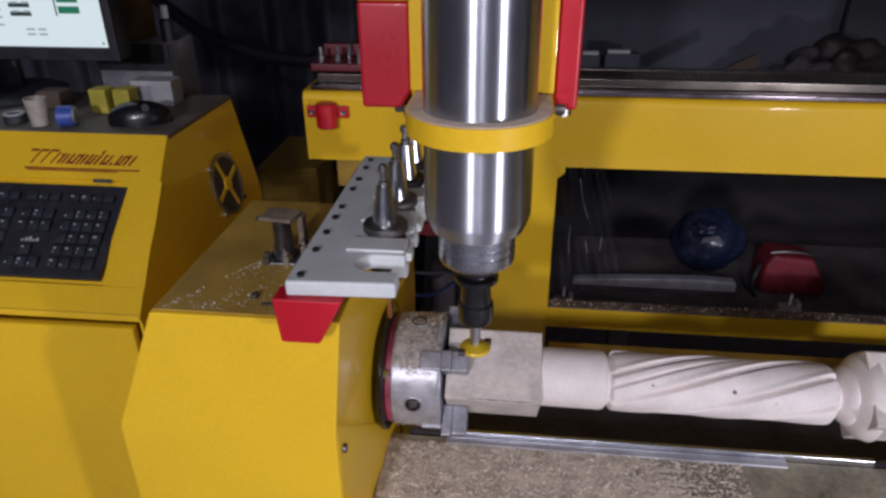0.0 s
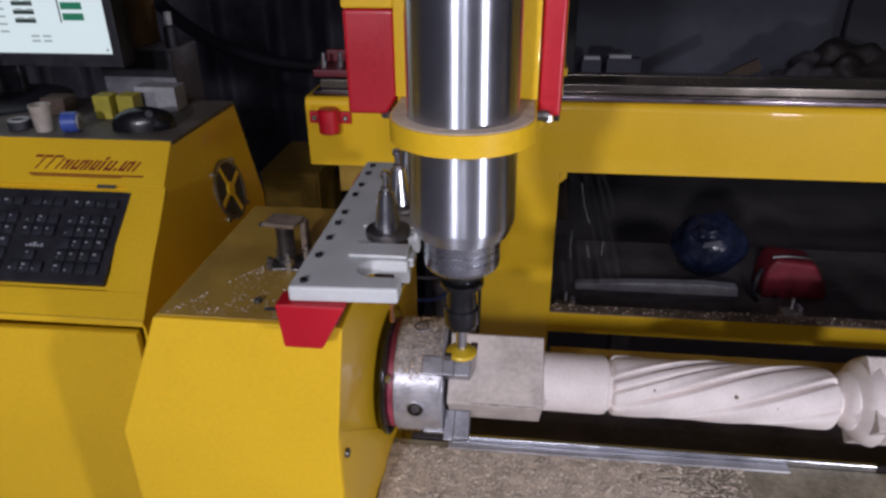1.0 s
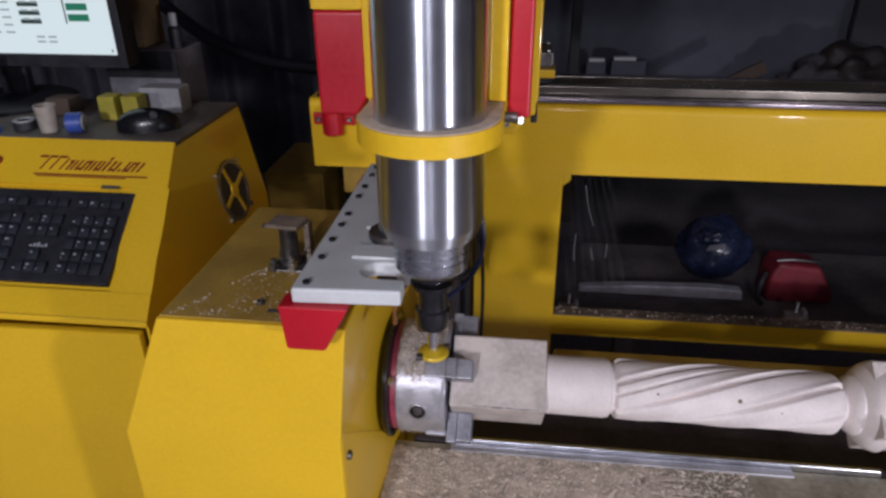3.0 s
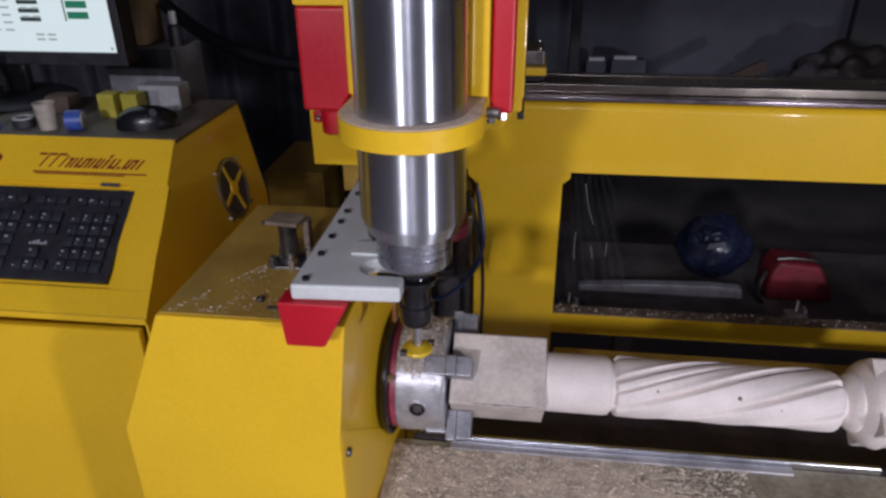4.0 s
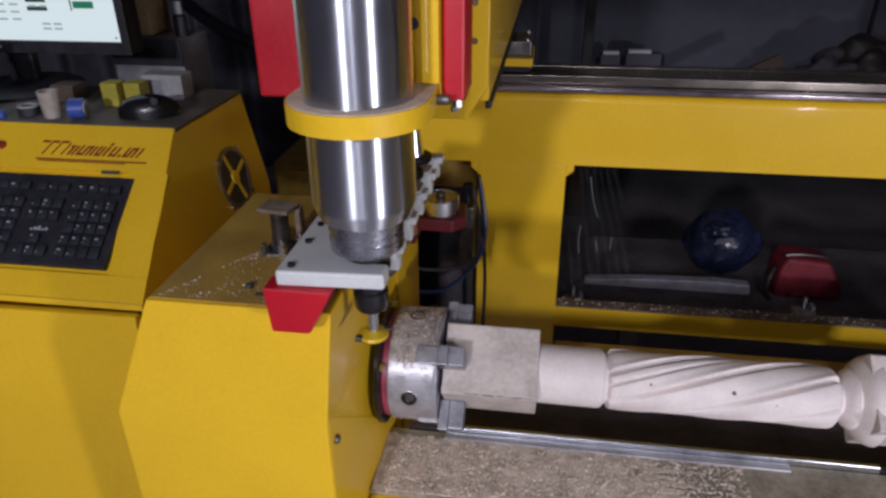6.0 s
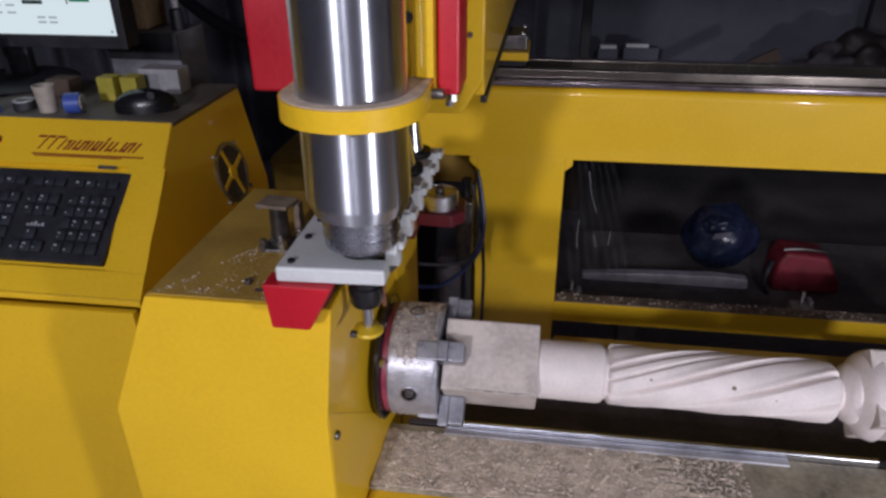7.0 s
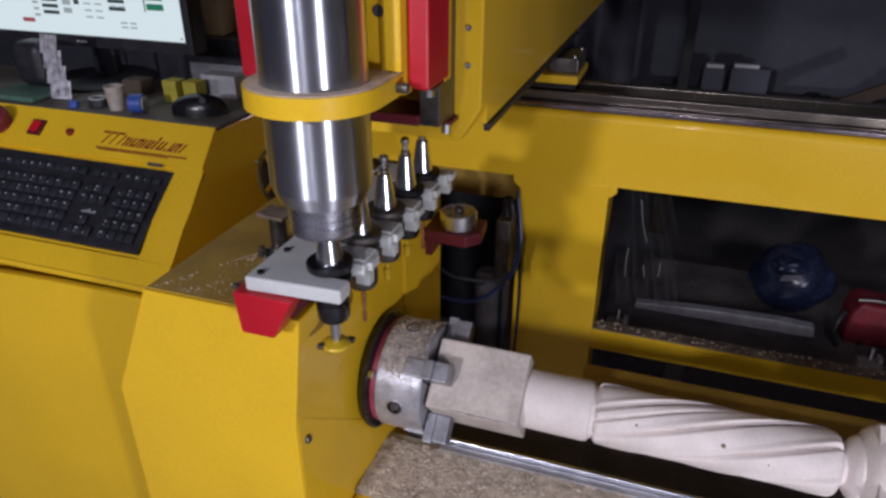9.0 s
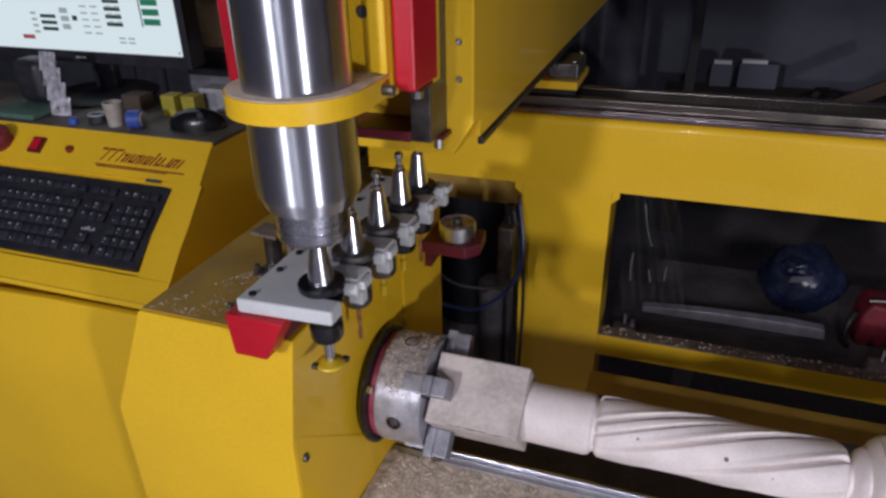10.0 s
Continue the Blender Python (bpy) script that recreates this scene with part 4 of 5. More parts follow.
def keyboard():
    t = thing("keyboard", on_panel(-0.8, 0.12, -0.009), "black full-size computer keyboard sunk in the console panel", "keyboard")
    part("case", panel_box(B(), KEY_X0, KEY_X1, KEY_A0, KEY_A1, -0.0095, 0.002, 0.003), BLACK_PLASTIC, t)
    rng = random.Random(3)
    keys = B()
    rows = [(0.174, 0.187), (0.143, 0.160), (0.123, 0.140), (0.103, 0.120), (0.083, 0.100), (0.063, 0.080)]
    blocks = [(-0.660, 4), (-0.729, 3), (-1.018, 15)]
    at = on_panel(-0.8, 0.12, -0.009)
    cap_cache = {}
    for row, (a0, a1) in enumerate(rows):
        for left, count in blocks:
            for c in range(count):
                x = left + 0.0185 * c
                if count == 3 and row == 3 or (count == 3 and row == 4 and c != 1):
                    continue
                w = 0.0168
                if count == 15 and row == 5:
                    if 4 <= c <= 8:
                        if c > 4:
                            continue
                        w = 0.0168 + 0.0185 * 4
                k = (round(w, 4), round(a1 - a0, 4))
                if k not in cap_cache:
                    bm = B()
                    panel_box(bm, -w / 2, w / 2, -(a1 - a0) / 2, (a1 - a0) / 2, 0.0, 0.006, 0.0015)
                    o = on_panel(0, 0, 0)
                    for v in bm.verts:
                        v.co -= o
                    smooth_by_angle(bm)
                    me = bpy.data.meshes.new("key")
                    bm.to_mesh(me)
                    bm.free()
                    me.materials.append(KEYCAP)
                    cap_cache[k] = me
                ob = new("key", cap_cache[k])
                ob.parent = t
                ob.location = on_panel(x + w / 2, (a0 + a1) / 2, 0.002) - at
                if rng.random() < 0.62:
                    wpr = rng.uniform(0.002, 0.006)
                    panel_box(keys, x + 0.004, x + 0.004 + wpr, a1 - 0.007, a1 - 0.0045, 0.0079, 0.0083)
                if rng.random() < 0.35:
                    panel_box(keys, x + 0.004, x + 0.004 + rng.uniform(0.001, 0.003), a0 + 0.004, a0 + 0.006, 0.0079, 0.0083)
    tagged(part("key_print", keys, PRINT, t, "pale printed key marks"), kind="stuff")
    bm = B()
    for i in range(5):
        panel_box(bm, -0.716 + 0.006 * i, -0.712 + 0.006 * i, 0.106, 0.109 + 0.002 * (i % 3), 0.0022, 0.003)
    part("logo_bar", bm, PRINT, t)


keyboard()


def monitor():
    t = thing("monitor", (-0.97, 1.22, 1.13), "black computer monitor with a lit program window", "monitor")
    y = 1.187
    part("casing", bx(B(), -1.255, -0.702, y + 0.0025, y + 0.045, 1.206, 1.55, 0.006), BLACK_PLASTIC, t)
    s = part("screen", bx(B(), -1.238, -0.719, y + 0.0005, y + 0.003, 1.229, 1.532), SCREEN, t, "bright white program window")
    for nm, b4 in (("bezel", (-1.255, -0.702, 1.206, 1.2285)), ("bezel", (-0.7185, -0.702, 1.2285, 1.55)), ("bezel", (-1.255, -1.2385, 1.2285, 1.55)), ("bezel", (-1.2385, -0.7185, 1.5325, 1.55))):
        part(nm, bx(B(), b4[0], b4[1], y - 0.004, y + 0.0024, b4[2], b4[3], 0.001), BLACK_PLASTIC, t)
    part("foot", lathe(B(), [(0.11, 1.13), (0.112, 1.135), (0.10, 1.142), (0.02, 1.146), (0, 1.146)], 40, pose(-0.97, 1.215, 0)), BLACK_PLASTIC, t)
    part("neck", bx(B(), -1.0, -0.94, 1.222, 1.242, 1.14, 1.23, 0.004), BLACK_PLASTIC, t)
    part("maker_mark", bx(B(), -0.99, -0.965, y - 0.0048, y - 0.004, 1.215, 1.219), PRINT, t)

    def bars(x0, x1, z0, z1, rows, mat, cols=1, gap=0.35):
        dx, dz = (x1 - x0) / cols, (z1 - z0) / rows
        for i in range(cols):
            for j in range(rows):
                part("screen_bar", bx(B(), x0 + i * dx, x0 + (i + 1 - gap * 0.5) * dx, y - 0.0003, y + 0.0004, z0 + j * dz, z0 + (j + 1 - gap) * dz), mat, s)
    bars(-0.80, -0.752, 1.287, 1.380, 5, SCREEN_GREEN)
    bars(-0.893, -0.840, 1.282, 1.356, 5, SCREEN_DARK, 1, 0.5)
    bars(-0.888, -0.846, 1.288, 1.362, 5, SCREEN_GREY, 2, 0.75)
    bars(-0.87, -0.825, 1.249, 1.266, 2, SCREEN_GREY, 2, 0.6)
    bars(-0.955, -0.90, 1.265, 1.33, 5, SCREEN_GREY, 2, 0.75)
    bars(-1.01, -0.985, 1.272, 1.32, 3, SCREEN_GREY)
    bars(-0.98, -0.965, 1.29, 1.305, 1, SCREEN_DARK)
    bars(-0.995, -0.905, 1.338, 1.35, 1, SCREEN_DARK)
    bars(-1.065, -1.012, 1.268, 1.306, 3, SCREEN_DARK, 1, 0.45)
    bars(-1.09, -1.07, 1.262, 1.312, 4, SCREEN_GREY, 1, 0.6)
    bars(-1.127, -1.088, 1.249, 1.262, 1, SCREEN_RED)
    part("screen_bar", bx(B(), -0.806, -0.8035, y - 0.0003, y + 0.0004, 1.283, 1.385), SCREEN_DARK, s)
    part("screen_bar", bx(B(), -0.730, -0.727, y - 0.0003, y + 0.0004, 1.234, 1.238), SCREEN_DARK, s)


monitor()


def desk_things():
    top = 1.13
    # mouse
    bm = B()
    bmesh.ops.create_uvsphere(bm, u_segments=24, v_segments=14, radius=1.0)
    for v in bm.verts:
        z = v.co.z
        v.co = Vector((v.co.x * 0.031, v.co.y * 0.052, (z ** 0.7 * 0.036 if z > 0 else 0.0)))
    bm.transform(pose(-0.616, 1.066, top, 0, 0, -72))
    bmesh.ops.remove_doubles(bm, verts=bm.verts[:], dist=0.0001)
    t = thing("mouse", (-0.622, 1.062, top), "black glossy computer mouse on the console top", "mouse")
    part("shell", bm, material("gloss_black", (0.006, 0.006, 0.008), 0.25, tone=0.1, bump=0), t)
    part("wheel", lathe(B(), [(0.006, -0.003), (0.007, 0), (0.006, 0.003), (0, 0.003)], 14, pose(-0.594, 1.050, top + 0.029, 90, 0, 18)), BLACK_PLASTIC, t)
    # cup
    t = thing("plastic_cup", (-0.776, 1.035, top), "cloudy yellowish plastic cup", "cup")
    part("cup_wall", lathe(B(), [(0.014, top), (0.0175, top + 0.045), (0.016, top + 0.045), (0.013, top + 0.004), (0, top + 0.004)], 24, pose(-0.776, 1.035, 0)), CUP, t)
    part("contents", lathe(B(), [(0.0130, top + 0.0045), (0.0145, top + 0.024), (0, top + 0.024)], 20, pose(-0.776, 1.035, 0)), BROWN_CARD, t)
    # tape roll, blue and white
    t = thing("tape_roll", (-0.722, 1.03, top), "small blue and white roll of tape", "tape")
    part("roll", lathe(B(), [(0.008, -0.012), (0.017, -0.012), (0.017, 0.012), (0.008, 0.012), (0.008, -0.012)], 26, pose(-0.724, 1.032, top + 0.017, 0, 90, 15)), BLUE, t)
    part("core", lathe(B(), [(0.004, 0.0122), (0.014, 0.0122), (0.014, 0.0145), (0.004, 0.0145), (0.004, 0.0122)], 24, pose(-0.724, 1.032, top + 0.017, 0, 90, 15)), WHITE_PAINT, t)
    for k, (x, y) in enumerate(((-0.714, 1.122), (-0.678, 1.135))):
        t = thing("small_box", (x, y, top), "small lemon-yellow card box", "box", "yellow boxes")
        part("carton", bx(B(), x - 0.016, x + 0.015, y - 0.012, y + 0.02, top, top + 0.040 - 0.002 * k, 0.0015), LEMON, t)
        part("flap", bx(B(), x - 0.0155, x + 0.0145, y - 0.0115, y + 0.0195, top + 0.0395 - 0.002 * k, top + 0.0412 - 0.002 * k, 0.0005), LEMON, t)
    t = thing("parts_box", (-0.64, 1.18, top), "grey-white printed parts carton", "box")
    part("carton", bx(B(), -0.684, -0.606, 1.168, 1.21, top, top + 0.045, 0.002), WHITE_PAINT, t)
    part("label", bx(B(), -0.676, -0.645, 1.1668, 1.1682, top + 0.008, top + 0.036), material("grey_print", (0.22, 0.22, 0.24), 0.6), t)
    t = thing("steel_box", (-0.70, 1.32, 0), "dim grey steel box standing behind the console", "box")
    part("case", bx(B(), -0.86, -0.700, 1.36, 1.48, 0.0, 1.205, 0.004), material("dim_grey_enamel", (0.20, 0.195, 0.22), 0.5, tone=0.2), t)
    part("rim", bx(B(), -0.86, -0.700, 1.356, 1.36, 1.15, 1.205, 0.001), BLACK_PLASTIC, t)
    t = thing("brown_carton", (-0.813, 1.43, 1.205), "dim brown cardboard carton standing on the steel box", "box")
    part("carton", bx(B(), -0.853, -0.775, 1.385, 1.47, 1.2055, 1.43, 0.003), material("tan_cardboard", (0.17, 0.115, 0.06), 0.8, tone=0.2, scale=9, bump=0.02), t)
    part("tape", bx(B(), -0.8535, -0.7745, 1.418, 1.436, 1.30, 1.4305, 0.001), BROWN_CARD, t, "dull packing tape")
    t = thing("spray_can", (-0.715, 1.40, 1.205), "slim dark spray can with a pale cap", "can")
    part("can", lathe(B(), [(0.014, 1.206), (0.014, 1.245), (0.008, 1.25), (0, 1.25)], 20, pose(-0.715, 1.40, 0)), BLACK_PLASTIC, t)
    part("cap", lathe(B(), [(0.008, 1.25), (0.008, 1.275), (0, 1.277)], 16, pose(-0.715, 1.40, 0)), WHITE_PAINT, t)
    # blister strips leaning, green cloth, small clutter
    t = thing("blister_pack", (-0.935, 1.06, top), "silver blister strips leaning in a stack", "packaging")
    for k in range(4):
        bm = bx(B(), -0.022, 0.022, -0.0015, 0.0015, 0, 0.036, 0.0008)
        bm.transform(pose(-0.93 - 0.006 * k, 1.055 + 0.004 * k, top + 0.028 * k + 0.001, -14, 0, 8 - 5 * k))
        part("strip", bm, material("silver_foil", (0.62, 0.60, 0.66), 0.35, 0.5, tone=0.3, scale=80, bump=0.05) if k == 0 else bpy.data.materials["silver_foil"], t)
    t = thing("cloth", (-1.0, 1.05, top), "dark green folded cloth", "cloth")
    part("fold", bx(B(), -1.08, -0.955, 1.01, 1.12, top, top + 0.012, 0.005), GREEN_MAT, t)
    t = thing("black_speaker", (-1.0, 1.10, top), "dark grey rounded speaker beside the monitor", "speaker")
    part("case", bx(B(), -1.06, -0.985, 1.075, 1.14, top + 0.0122, top + 0.10, 0.02, 4), BLACK_PLASTIC, t)
    t = thing("bottle_cap", (-0.87, 1.035, top), "small blue plastic cap", "cap")
    part("cap", lathe(B(), [(0.009, top), (0.009, top + 0.010), (0.007, top + 0.012), (0, top + 0.012)], 18, pose(-0.866, 1.022, 0)), BLUE, t)
    t = thing("socket_ring", (-0.835, 1.04, top), "dark ring-shaped socket with pale rim", "socket")
    part("ring", lathe(B(), [(0.010, top), (0.018, top), (0.018, top + 0.014), (0.010, top + 0.014), (0.010, top)], 24, pose(-0.828, 1.045, 0)), BLACK_PLASTIC, t)
    part("rim", lathe(B(), [(0.011, top + 0.0142), (0.0175, top + 0.0142), (0.0175, top + 0.0165), (0.011, top + 0.0165), (0.011, top + 0.0142)], 24, pose(-0.828, 1.045, 0)), WHITE_PAINT, t)
    t = thing("carton", (-0.80, 1.16, top), "brown cardboard carton under the monitor", "box")
    part("box", bx(B(), -0.845, -0.80, 1.13, 1.17, top, top + 0.030, 0.002), BROWN_CARD, t)


desk_things()


# ---- dim things behind the machine ----
def rounded_lump(at, size, seed, amount=0.18):
    bm = B()
    bmesh.ops.create_icosphere(bm, subdivisions=4, radius=1.0)
    for v in bm.verts:
        k = 1 + amount * noise.noise(v.co * 1.8 + Vector((seed, 0, 0))) - 0.05 * abs(noise.noise(v.co * 3.3 + Vector((0, seed, 0)))) - 0.07 * abs(noise.noise(v.co * 8 + Vector((0, 0, seed))))
        v.co = Vector((at[0] + v.co.x * k * size[0], at[1] + v.co.y * k * size[1], max(at[2] + v.co.z * k * size[2], at[2] - size[2] * 0.85)))
    return bm


def behind():
    t = thing("rear_shelf", (0.9, 1.75, 0), "black shelf behind the frame, lightened in its colour for haze", "shelf")
    part("board", bx(B(), 0.12, 1.74, 1.585, 2.1, 0.44, 0.462, 0.003), SHELF, t)
    part("leg", bx(B(), 0.3, 0.35, 1.62, 1.67, 0.0, 0.441, 0.003), MATT_BLACK, t)
    part("leg", bx(B(), 1.6, 1.65, 2.0, 2.05, 0.0, 0.441, 0.003), MATT_BLACK, t)
    t = thing("grey_bar", (0.45, 1.75, 0.462), "long flat grey bar lying on the shelf", "bar")
    part("bar", prism(B(), [(0.20, 0.4760), (0.655, 0.4760), (0.650, 0.507), (0.56, 0.512), (0.36, 0.506), (0.20, 0.494)], "y", 1.735, 1.765, 0.004), PALE_STEEL, t)
    part("support", bx(B(), 0.22, 0.63, 1.73, 1.78, 0.462, 0.4755, 0.002), MATT_BLACK, t)
    t = thing("red_bag", (0.80, 1.78, 0.462), "dull red padded case on the shelf", "case")
    part("shell", prism(B(), [(0.725, 0.462), (0.905, 0.462), (0.900, 0.50), (0.855, 0.575), (0.745, 0.585), (0.728, 0.55)], "y", 1.76, 1.86, 0.012, 3), DULL_RED, t)
    part("zip", tube(B(), curve_pts([(0.735, 1.765, 0.592), (0.77, 1.762, 0.598), (0.82, 1.764, 0.595), (0.85, 1.77, 0.588)]), 0.004), DARK_STEEL, t)
    part("strap", tube(B(), curve_pts([(0.715, 1.77, 0.55), (0.70, 1.75, 0.53), (0.695, 1.74, 0.49), (0.71, 1.74, 0.467)]), 0.007), BLACK_PLASTIC, t)
    t = thing("blue_bag", (0.58, 1.86, 0.462), "dark blue crumpled plastic bag", "bag")
    part("bag", rounded_lump((0.60, 1.90, 0.560), (0.105, 0.085, 0.105), 8.0, 0.16), BLUE_BAG, t)
    part("knot", rounded_lump((0.575, 1.84, 0.620), (0.045, 0.03, 0.028), 2.0, 0.3), BLUE_BAG, t)
    part("label", prism(B(), [(0.555, 0.590), (0.605, 0.600), (0.603, 0.616), (0.56, 0.608)], "y", 1.808, 1.811), GREY_WALL, t)
    t = thing("clear_wrap", (0.25, 1.66, 0.462), "crumpled clear plastic wrap hanging by the column", "plastic wrap")
    bm = B()
    n = 24
    grid = [[bm.verts.new((0.135 + 0.17 * i / n * (1 - 0.45 * (j / n) ** 2), 1.62 + 0.035 * math.sin(i * 0.9 + j * 0.35) + 0.03 * noise.noise(Vector((i * 0.3, j * 0.25, 1.7))), 0.463 + 0.46 * j / n)) for j in range(n + 1)] for i in range(n + 1)]
    for i in range(n):
        for j in range(n):
            bm.faces.new((grid[i][j], grid[i + 1][j], grid[i + 1][j + 1], grid[i][j + 1]))
    part("sheet", bm, CLEAR_FILM, t)
    # pale tubes stand in for the glints along the wrap's creases
    for pts in (((0.178, 1.585, 0.86), (0.190, 1.580, 0.80), (0.205, 1.582, 0.755)), ((0.165, 1.585, 0.73), (0.163, 1.58, 0.69), (0.166, 1.58, 0.655)), ((0.205, 1.585, 0.69), (0.212, 1.58, 0.66)), ((0.245, 1.59, 0.70), (0.243, 1.585, 0.665))):
        part("crease", tube(B(), curve_pts(pts), 0.0018), GLINT_FILM, t)
    for x, y in ((0.166, 1.60), (0.755, 1.62)):
        t = thing("hose_clip", (x, y, 0.462), "small grey metal hose clip", "clip", "hose clips")
        part("base", bx(B(), x - 0.030, x + 0.026, y - 0.015, y + 0.015, 0.462, 0.512, 0.003), CAST_ROUGH, t)
        part("pin", lathe(B(), [(0.006, 0.512), (0.006, 0.545), (0.004, 0.547), (0, 0.547)], 12, pose(x - 0.003, y, 0)), CHROME, t)
        part("ear", bx(B(), x + 0.012, x + 0.022, y - 0.012, y + 0.012, 0.5115, 0.525, 0.002), CAST, t)
    # cables in the gap beside the column
    t = thing("cable_bundle", (-0.12, 1.3, 0), "dark blue and grey cables hanging behind the cabinet", "cables")
    for pts, r, mat in (([(-0.07, 1.36, 0.92), (-0.055, 1.34, 0.82), (-0.075, 1.33, 0.74), (-0.15, 1.32, 0.67), (-0.26, 1.34, 0.655)], 0.0045, CABLE_BLUE),
                        ([(-0.075, 1.38, 0.93), (-0.062, 1.37, 0.80), (-0.055, 1.36, 0.65), (-0.065, 1.37, 0.40)], 0.004, BLACK_PLASTIC),
                        ([(-0.085, 1.37, 0.9), (-0.07, 1.37, 0.8), (-0.09, 1.36, 0.72), (-0.20, 1.36, 0.70), (-0.28, 1.38, 0.72)], 0.004, PANEL_GREY),
                        ([(-0.10, 1.40, 0.90), (-0.10, 1.40, 0.5), (-0.11, 1.38, 0.3)], 0.012, BLACK_PLASTIC)):
        part("cable", tube(B(), curve_pts(pts), r), mat, t)
    t = thing("drive_motor", (-0.09, 1.39, 0.6), "dull steel motor clamp beside the column", "motor")
    part("clamp", bx(B(), -0.118, -0.083, 1.36, 1.42, 0.70, 0.86, 0.006), DARK_STEEL, t)
    part("cover", lathe(B(), [(0.03, 0.0), (0.03, 0.70), (0.02, 0.71), (0, 0.71)], 20, pose(-0.14, 1.40, 0)), MATT_BLACK, t)
    # olive cupboard: yellow paint whose dimness is put into the colour
    t = thing("yellow_cupboard", (-0.77, 2.3, 0), "yellow steel cupboard behind the machine, dimmed in its colour", "cupboard")
    part("case", bx(B(), -0.87, -0.66, 2.15, 2.5, 0.0, 0.65, 0.006), YELLOW_DUSTY_DIM, t)
    part("door", bx(B(), -0.86, -0.67, 2.14, 2.15, 0.03, 0.63, 0.003), YELLOW_DUSTY_DIM, t)
    part("handle", bx(B(), -0.70, -0.685, 2.125, 2.14, 0.42, 0.52, 0.003), BLACK_PLASTIC, t)
    t = thing("rubble_bin", (-0.5, 2.3, 0), "black rubber bin in the gloom behind the cabinet", "bin")
    part("shell", lathe(B(), [(0.14, 0.0), (0.17, 0.58), (0.18, 0.60), (0.165, 0.60), (0.135, 0.02), (0, 0.02)], 28, pose(-0.47, 2.35, 0)), BLACK_PLASTIC, t)
    part("rim", lathe(B(), [(0.166, 0.5995), (0.183, 0.5995), (0.183, 0.612), (0.166, 0.612), (0.166, 0.5995)], 28, pose(-0.47, 2.35, 0)), BLACK_PLASTIC, t)
    # far workshop
    t = thing("workbench", (1.2, 3.6, 0), "dark workbench cluttered with offcuts by the wall", "workbench")
    part("worktop", bx(B(), 0.15, 2.6, 3.2, 4.1, 0.52, 0.57, 0.004), BROWN_CARD, t)
    for x in (0.25, 2.5):
        part("leg", bx(B(), x - 0.04, x + 0.04, 3.3, 3.38, 0.0, 0.521, 0.003), BROWN_CARD, t)
    part("apron", bx(B(), 0.2, 2.55, 3.22, 3.26, 0.40, 0.521, 0.003), BROWN_CARD, t)
    t = thing("steel_post", (0.28, 3.6, 0), "dark upright steel post", "post")
    part("post", bx(B(), 0.235, 0.285, 3.55, 3.60, 0.0, 3.2, 0.004), BLACK_PLASTIC, t)
    for k, (x0, x1, z0, z1) in enumerate(((0.365, 0.475, 0.57, 0.690), (0.505, 0.70, 0.57, 0.700))):
        t = thing("storage_case", (x0, 4.3, 0.57), "dim blue-grey case with a pale top edge", "case", "cases on the bench")
        y = 4.02
        part("case", bx(B(), x0, x1, y, y + 0.08, z0, z1, 0.006), GREY_WALL, t)
        part("edge", bx(B(), x0 + 0.01, x1 - (0.06 if k else 0.01), y - 0.004, y + 0.04, z1 + 0.0002, z1 + 0.020, 0.003), BRIGHT_WHITE, t)
    t = thing("plank", (1.0, 3.5, 0.57), "pale wooden plank leaning askew on the bench", "plank", "offcuts")
    bm = bx(B(), -0.20, 0.20, -0.012, 0.012, -0.03, 0.03, 0.003)
    bm.transform(pose(0.98, 3.45, 0.70, 0, -28, 0))
    part("board", bm, BROWN_CARD, t)
    t = thing("plank", (1.2, 3.45, 0.57), "pale wooden offcut with a yellow edge", "plank", "offcuts")
    bm = prism(B(), [(1.12, 0.57), (1.36, 0.57), (1.30, 0.70)], "y", 3.40, 3.43, 0.003)
    part("board", bm, WOOD_ROUGH, t)
    part("edge", tube(B(), [(1.22, 3.392, 0.60), (1.29, 3.392, 0.69)], 0.012), LEMON, t)
    for k, (x, z, s) in enumerate(((1.48, 0.68, 0.11), (1.66, 0.72, 0.14), (0.85, 0.60, 0.07))):
        t = thing("sack", (x, 3.6, 0.57), "dark crumpled sack on the bench", "sack", "sacks")
        part("cloth", rounded_lump((x, 3.65, z), (s * 1.4, s, s * 1.0), 4.0 + k, 0.6), SACKING if k else MATT_BLACK, t)
    t = thing("wall_panel", (1.95, 3.9, 0), "pale grey upright panel leaning by the wall", "panel")
    part("sheet", bx(B(), 1.80, 2.6, 4.12, 4.16, 0.57, 2.2, 0.004), PANEL_GREY, t)
    # fabric and hoses far left
    t = thing("curtain", (-0.9, 4.0, 0), "dark hanging tarpaulin along the wall", "tarpaulin")
    bm = B()
    n = 60
    rows = [[bm.verts.new((-3.6 + 3.6 * i / n, 3.9 + 0.08 * math.sin(i * 1.3) + 0.05 * math.sin(i * 0.37), z)) for i in range(n + 1)] for z in (0.0, 2.6)]
    back = [[bm.verts.new((v.co.x, v.co.y + 0.012, v.co.z)) for v in row] for row in rows]
    for i in range(n):
        bm.faces.new((rows[0][i], rows[0][i + 1], rows[1][i + 1], rows[1][i]))
        bm.faces.new((back[0][i + 1], back[0][i], back[1][i], back[1][i + 1]))
    part("cloth", bm, material("black_tarpaulin", (0.075, 0.075, 0.095), 0.7, tone=0.3, bump=0.05), t)
    t = thing("hose", (-0.8, 2.6, 0), "thick black hose sagging behind the machine", "hose")
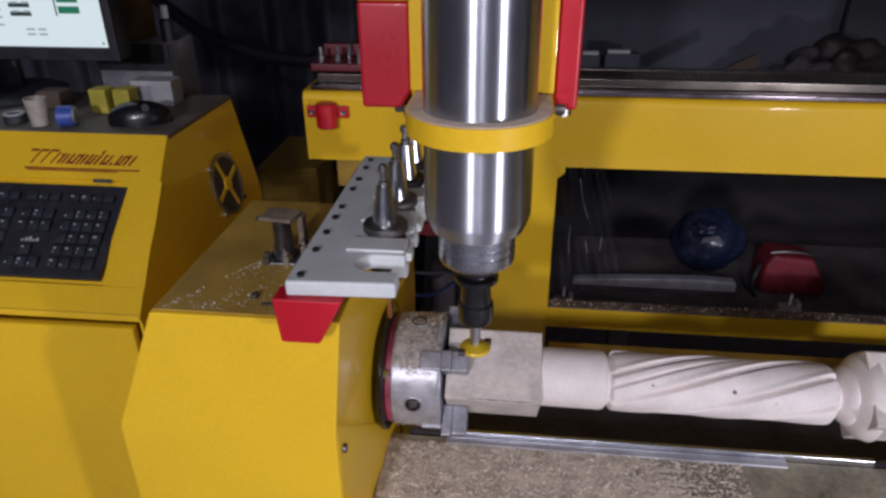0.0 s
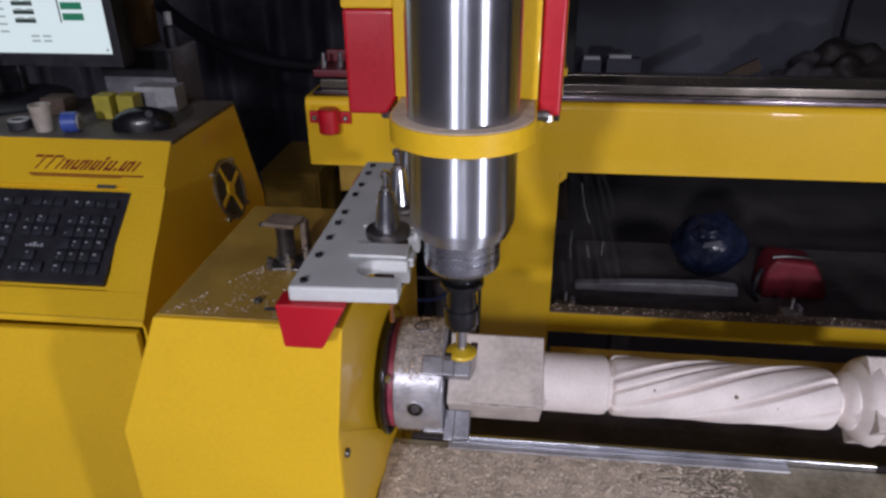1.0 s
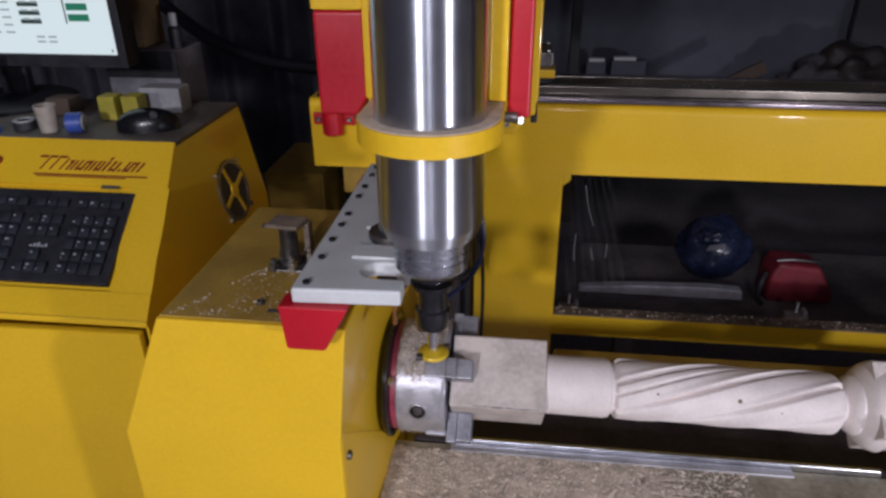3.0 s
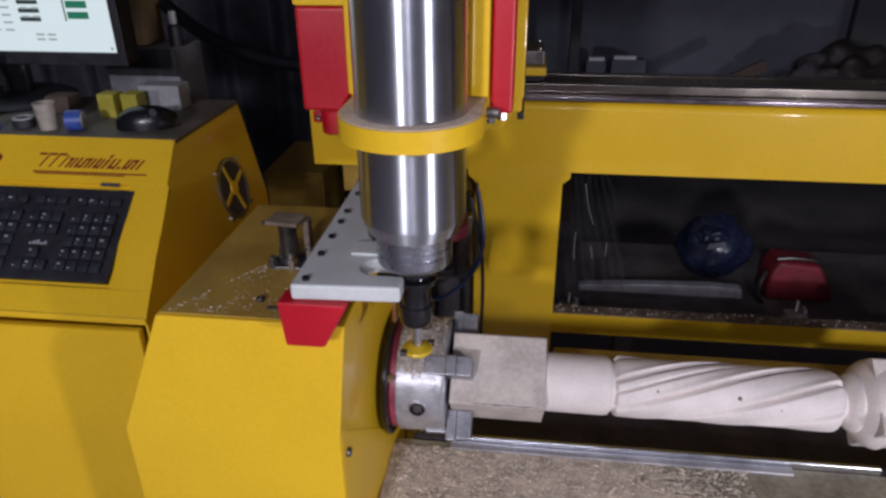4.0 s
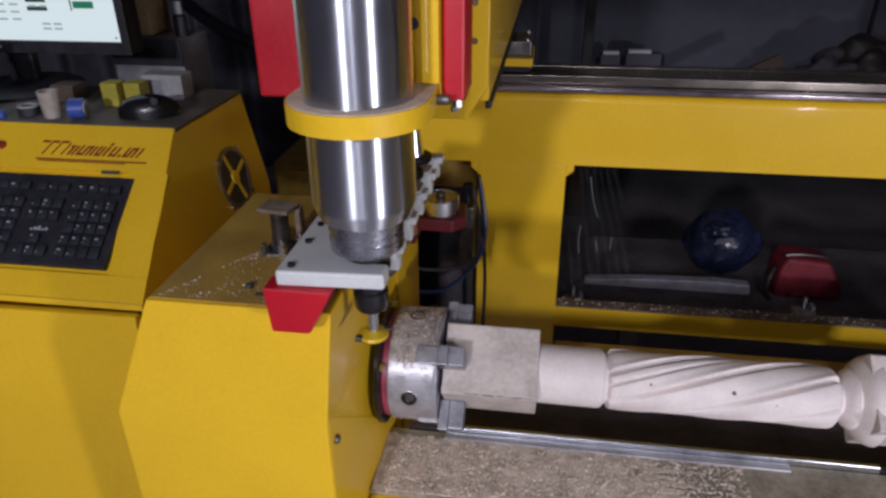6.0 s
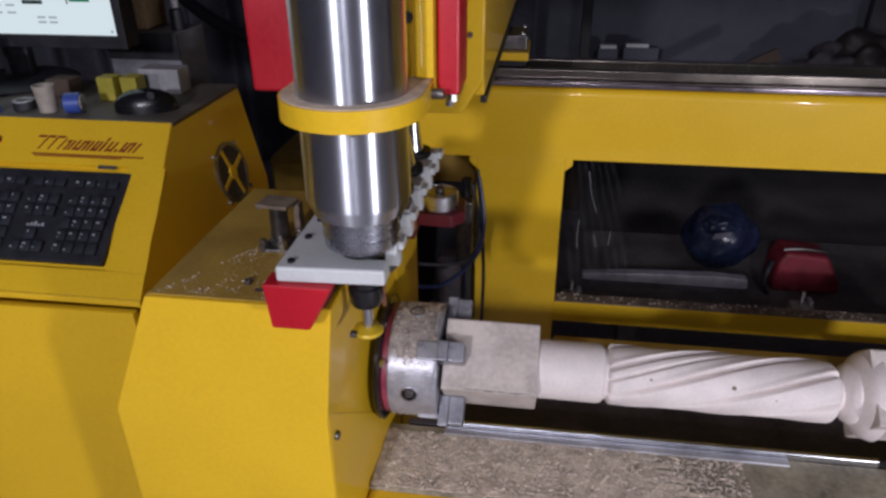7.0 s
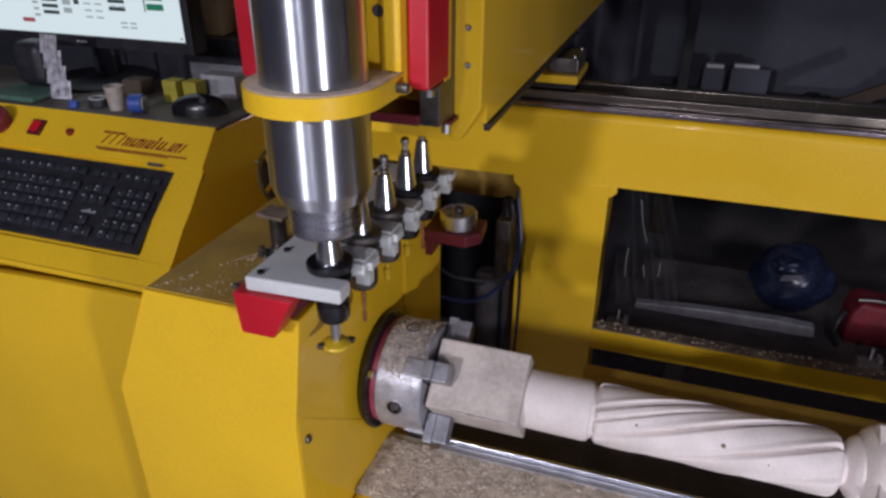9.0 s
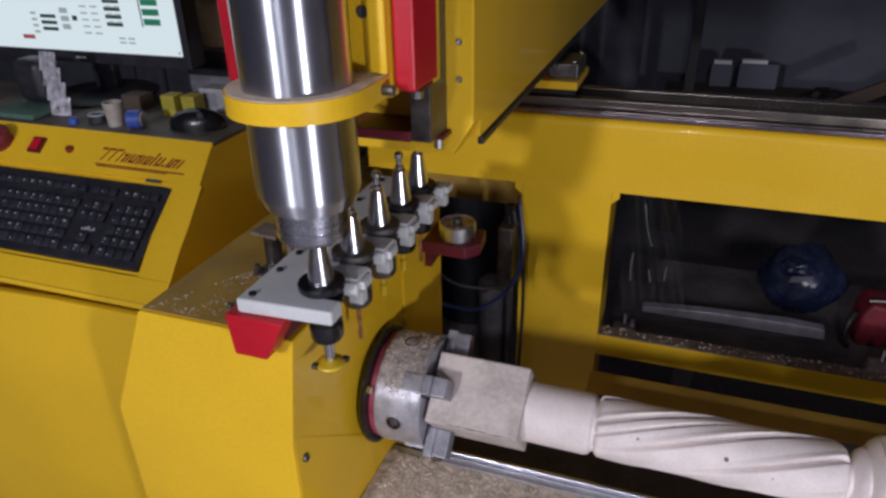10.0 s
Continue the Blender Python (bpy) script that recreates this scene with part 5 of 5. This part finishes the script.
    part("pipe", tube(B(), curve_pts([(-1.6, 2.7, 1.3), (-1.2, 2.6, 1.02), (-0.8, 2.6, 0.92), (-0.3, 2.7, 0.95), (0.0, 2.8, 0.0)]), 0.026, 12), KEYCAP, t)


behind()


def motions():
    run = [(0.0, -0.0185), (1.0, -0.0360), (2.5, -0.0622), (4.0, -0.0885), (5.0, -0.1060), (6.0, -0.1237), (6.4, -0.1300), (10.0, -0.1300)]
    walk(arm, [(t, pose(x, SY, 1.2)) for t, x in run])
    lift = [(0.0, 0.0), (1.0, 0.0), (2.5, 0.0), (4.0, 0.0), (5.0, 0.0), (6.0, 0.0), (6.4, 0.0), (7.0, 0.0), (7.5, 0.0105), (8.0, 0.0203), (8.5, 0.0293), (9.0, 0.0390), (9.5, 0.0475), (10.0, 0.0565)]
    across_x = {t: x for t, x in run}
    walk(head, [(t, pose(across_x.get(t, -0.1300), SY, 1.2 + dz)) for t, dz in lift])
    walk(changing, [(t, pose(x, SLOTS[0] - 0.002, 1.1135)) for t, x in run])


motions()
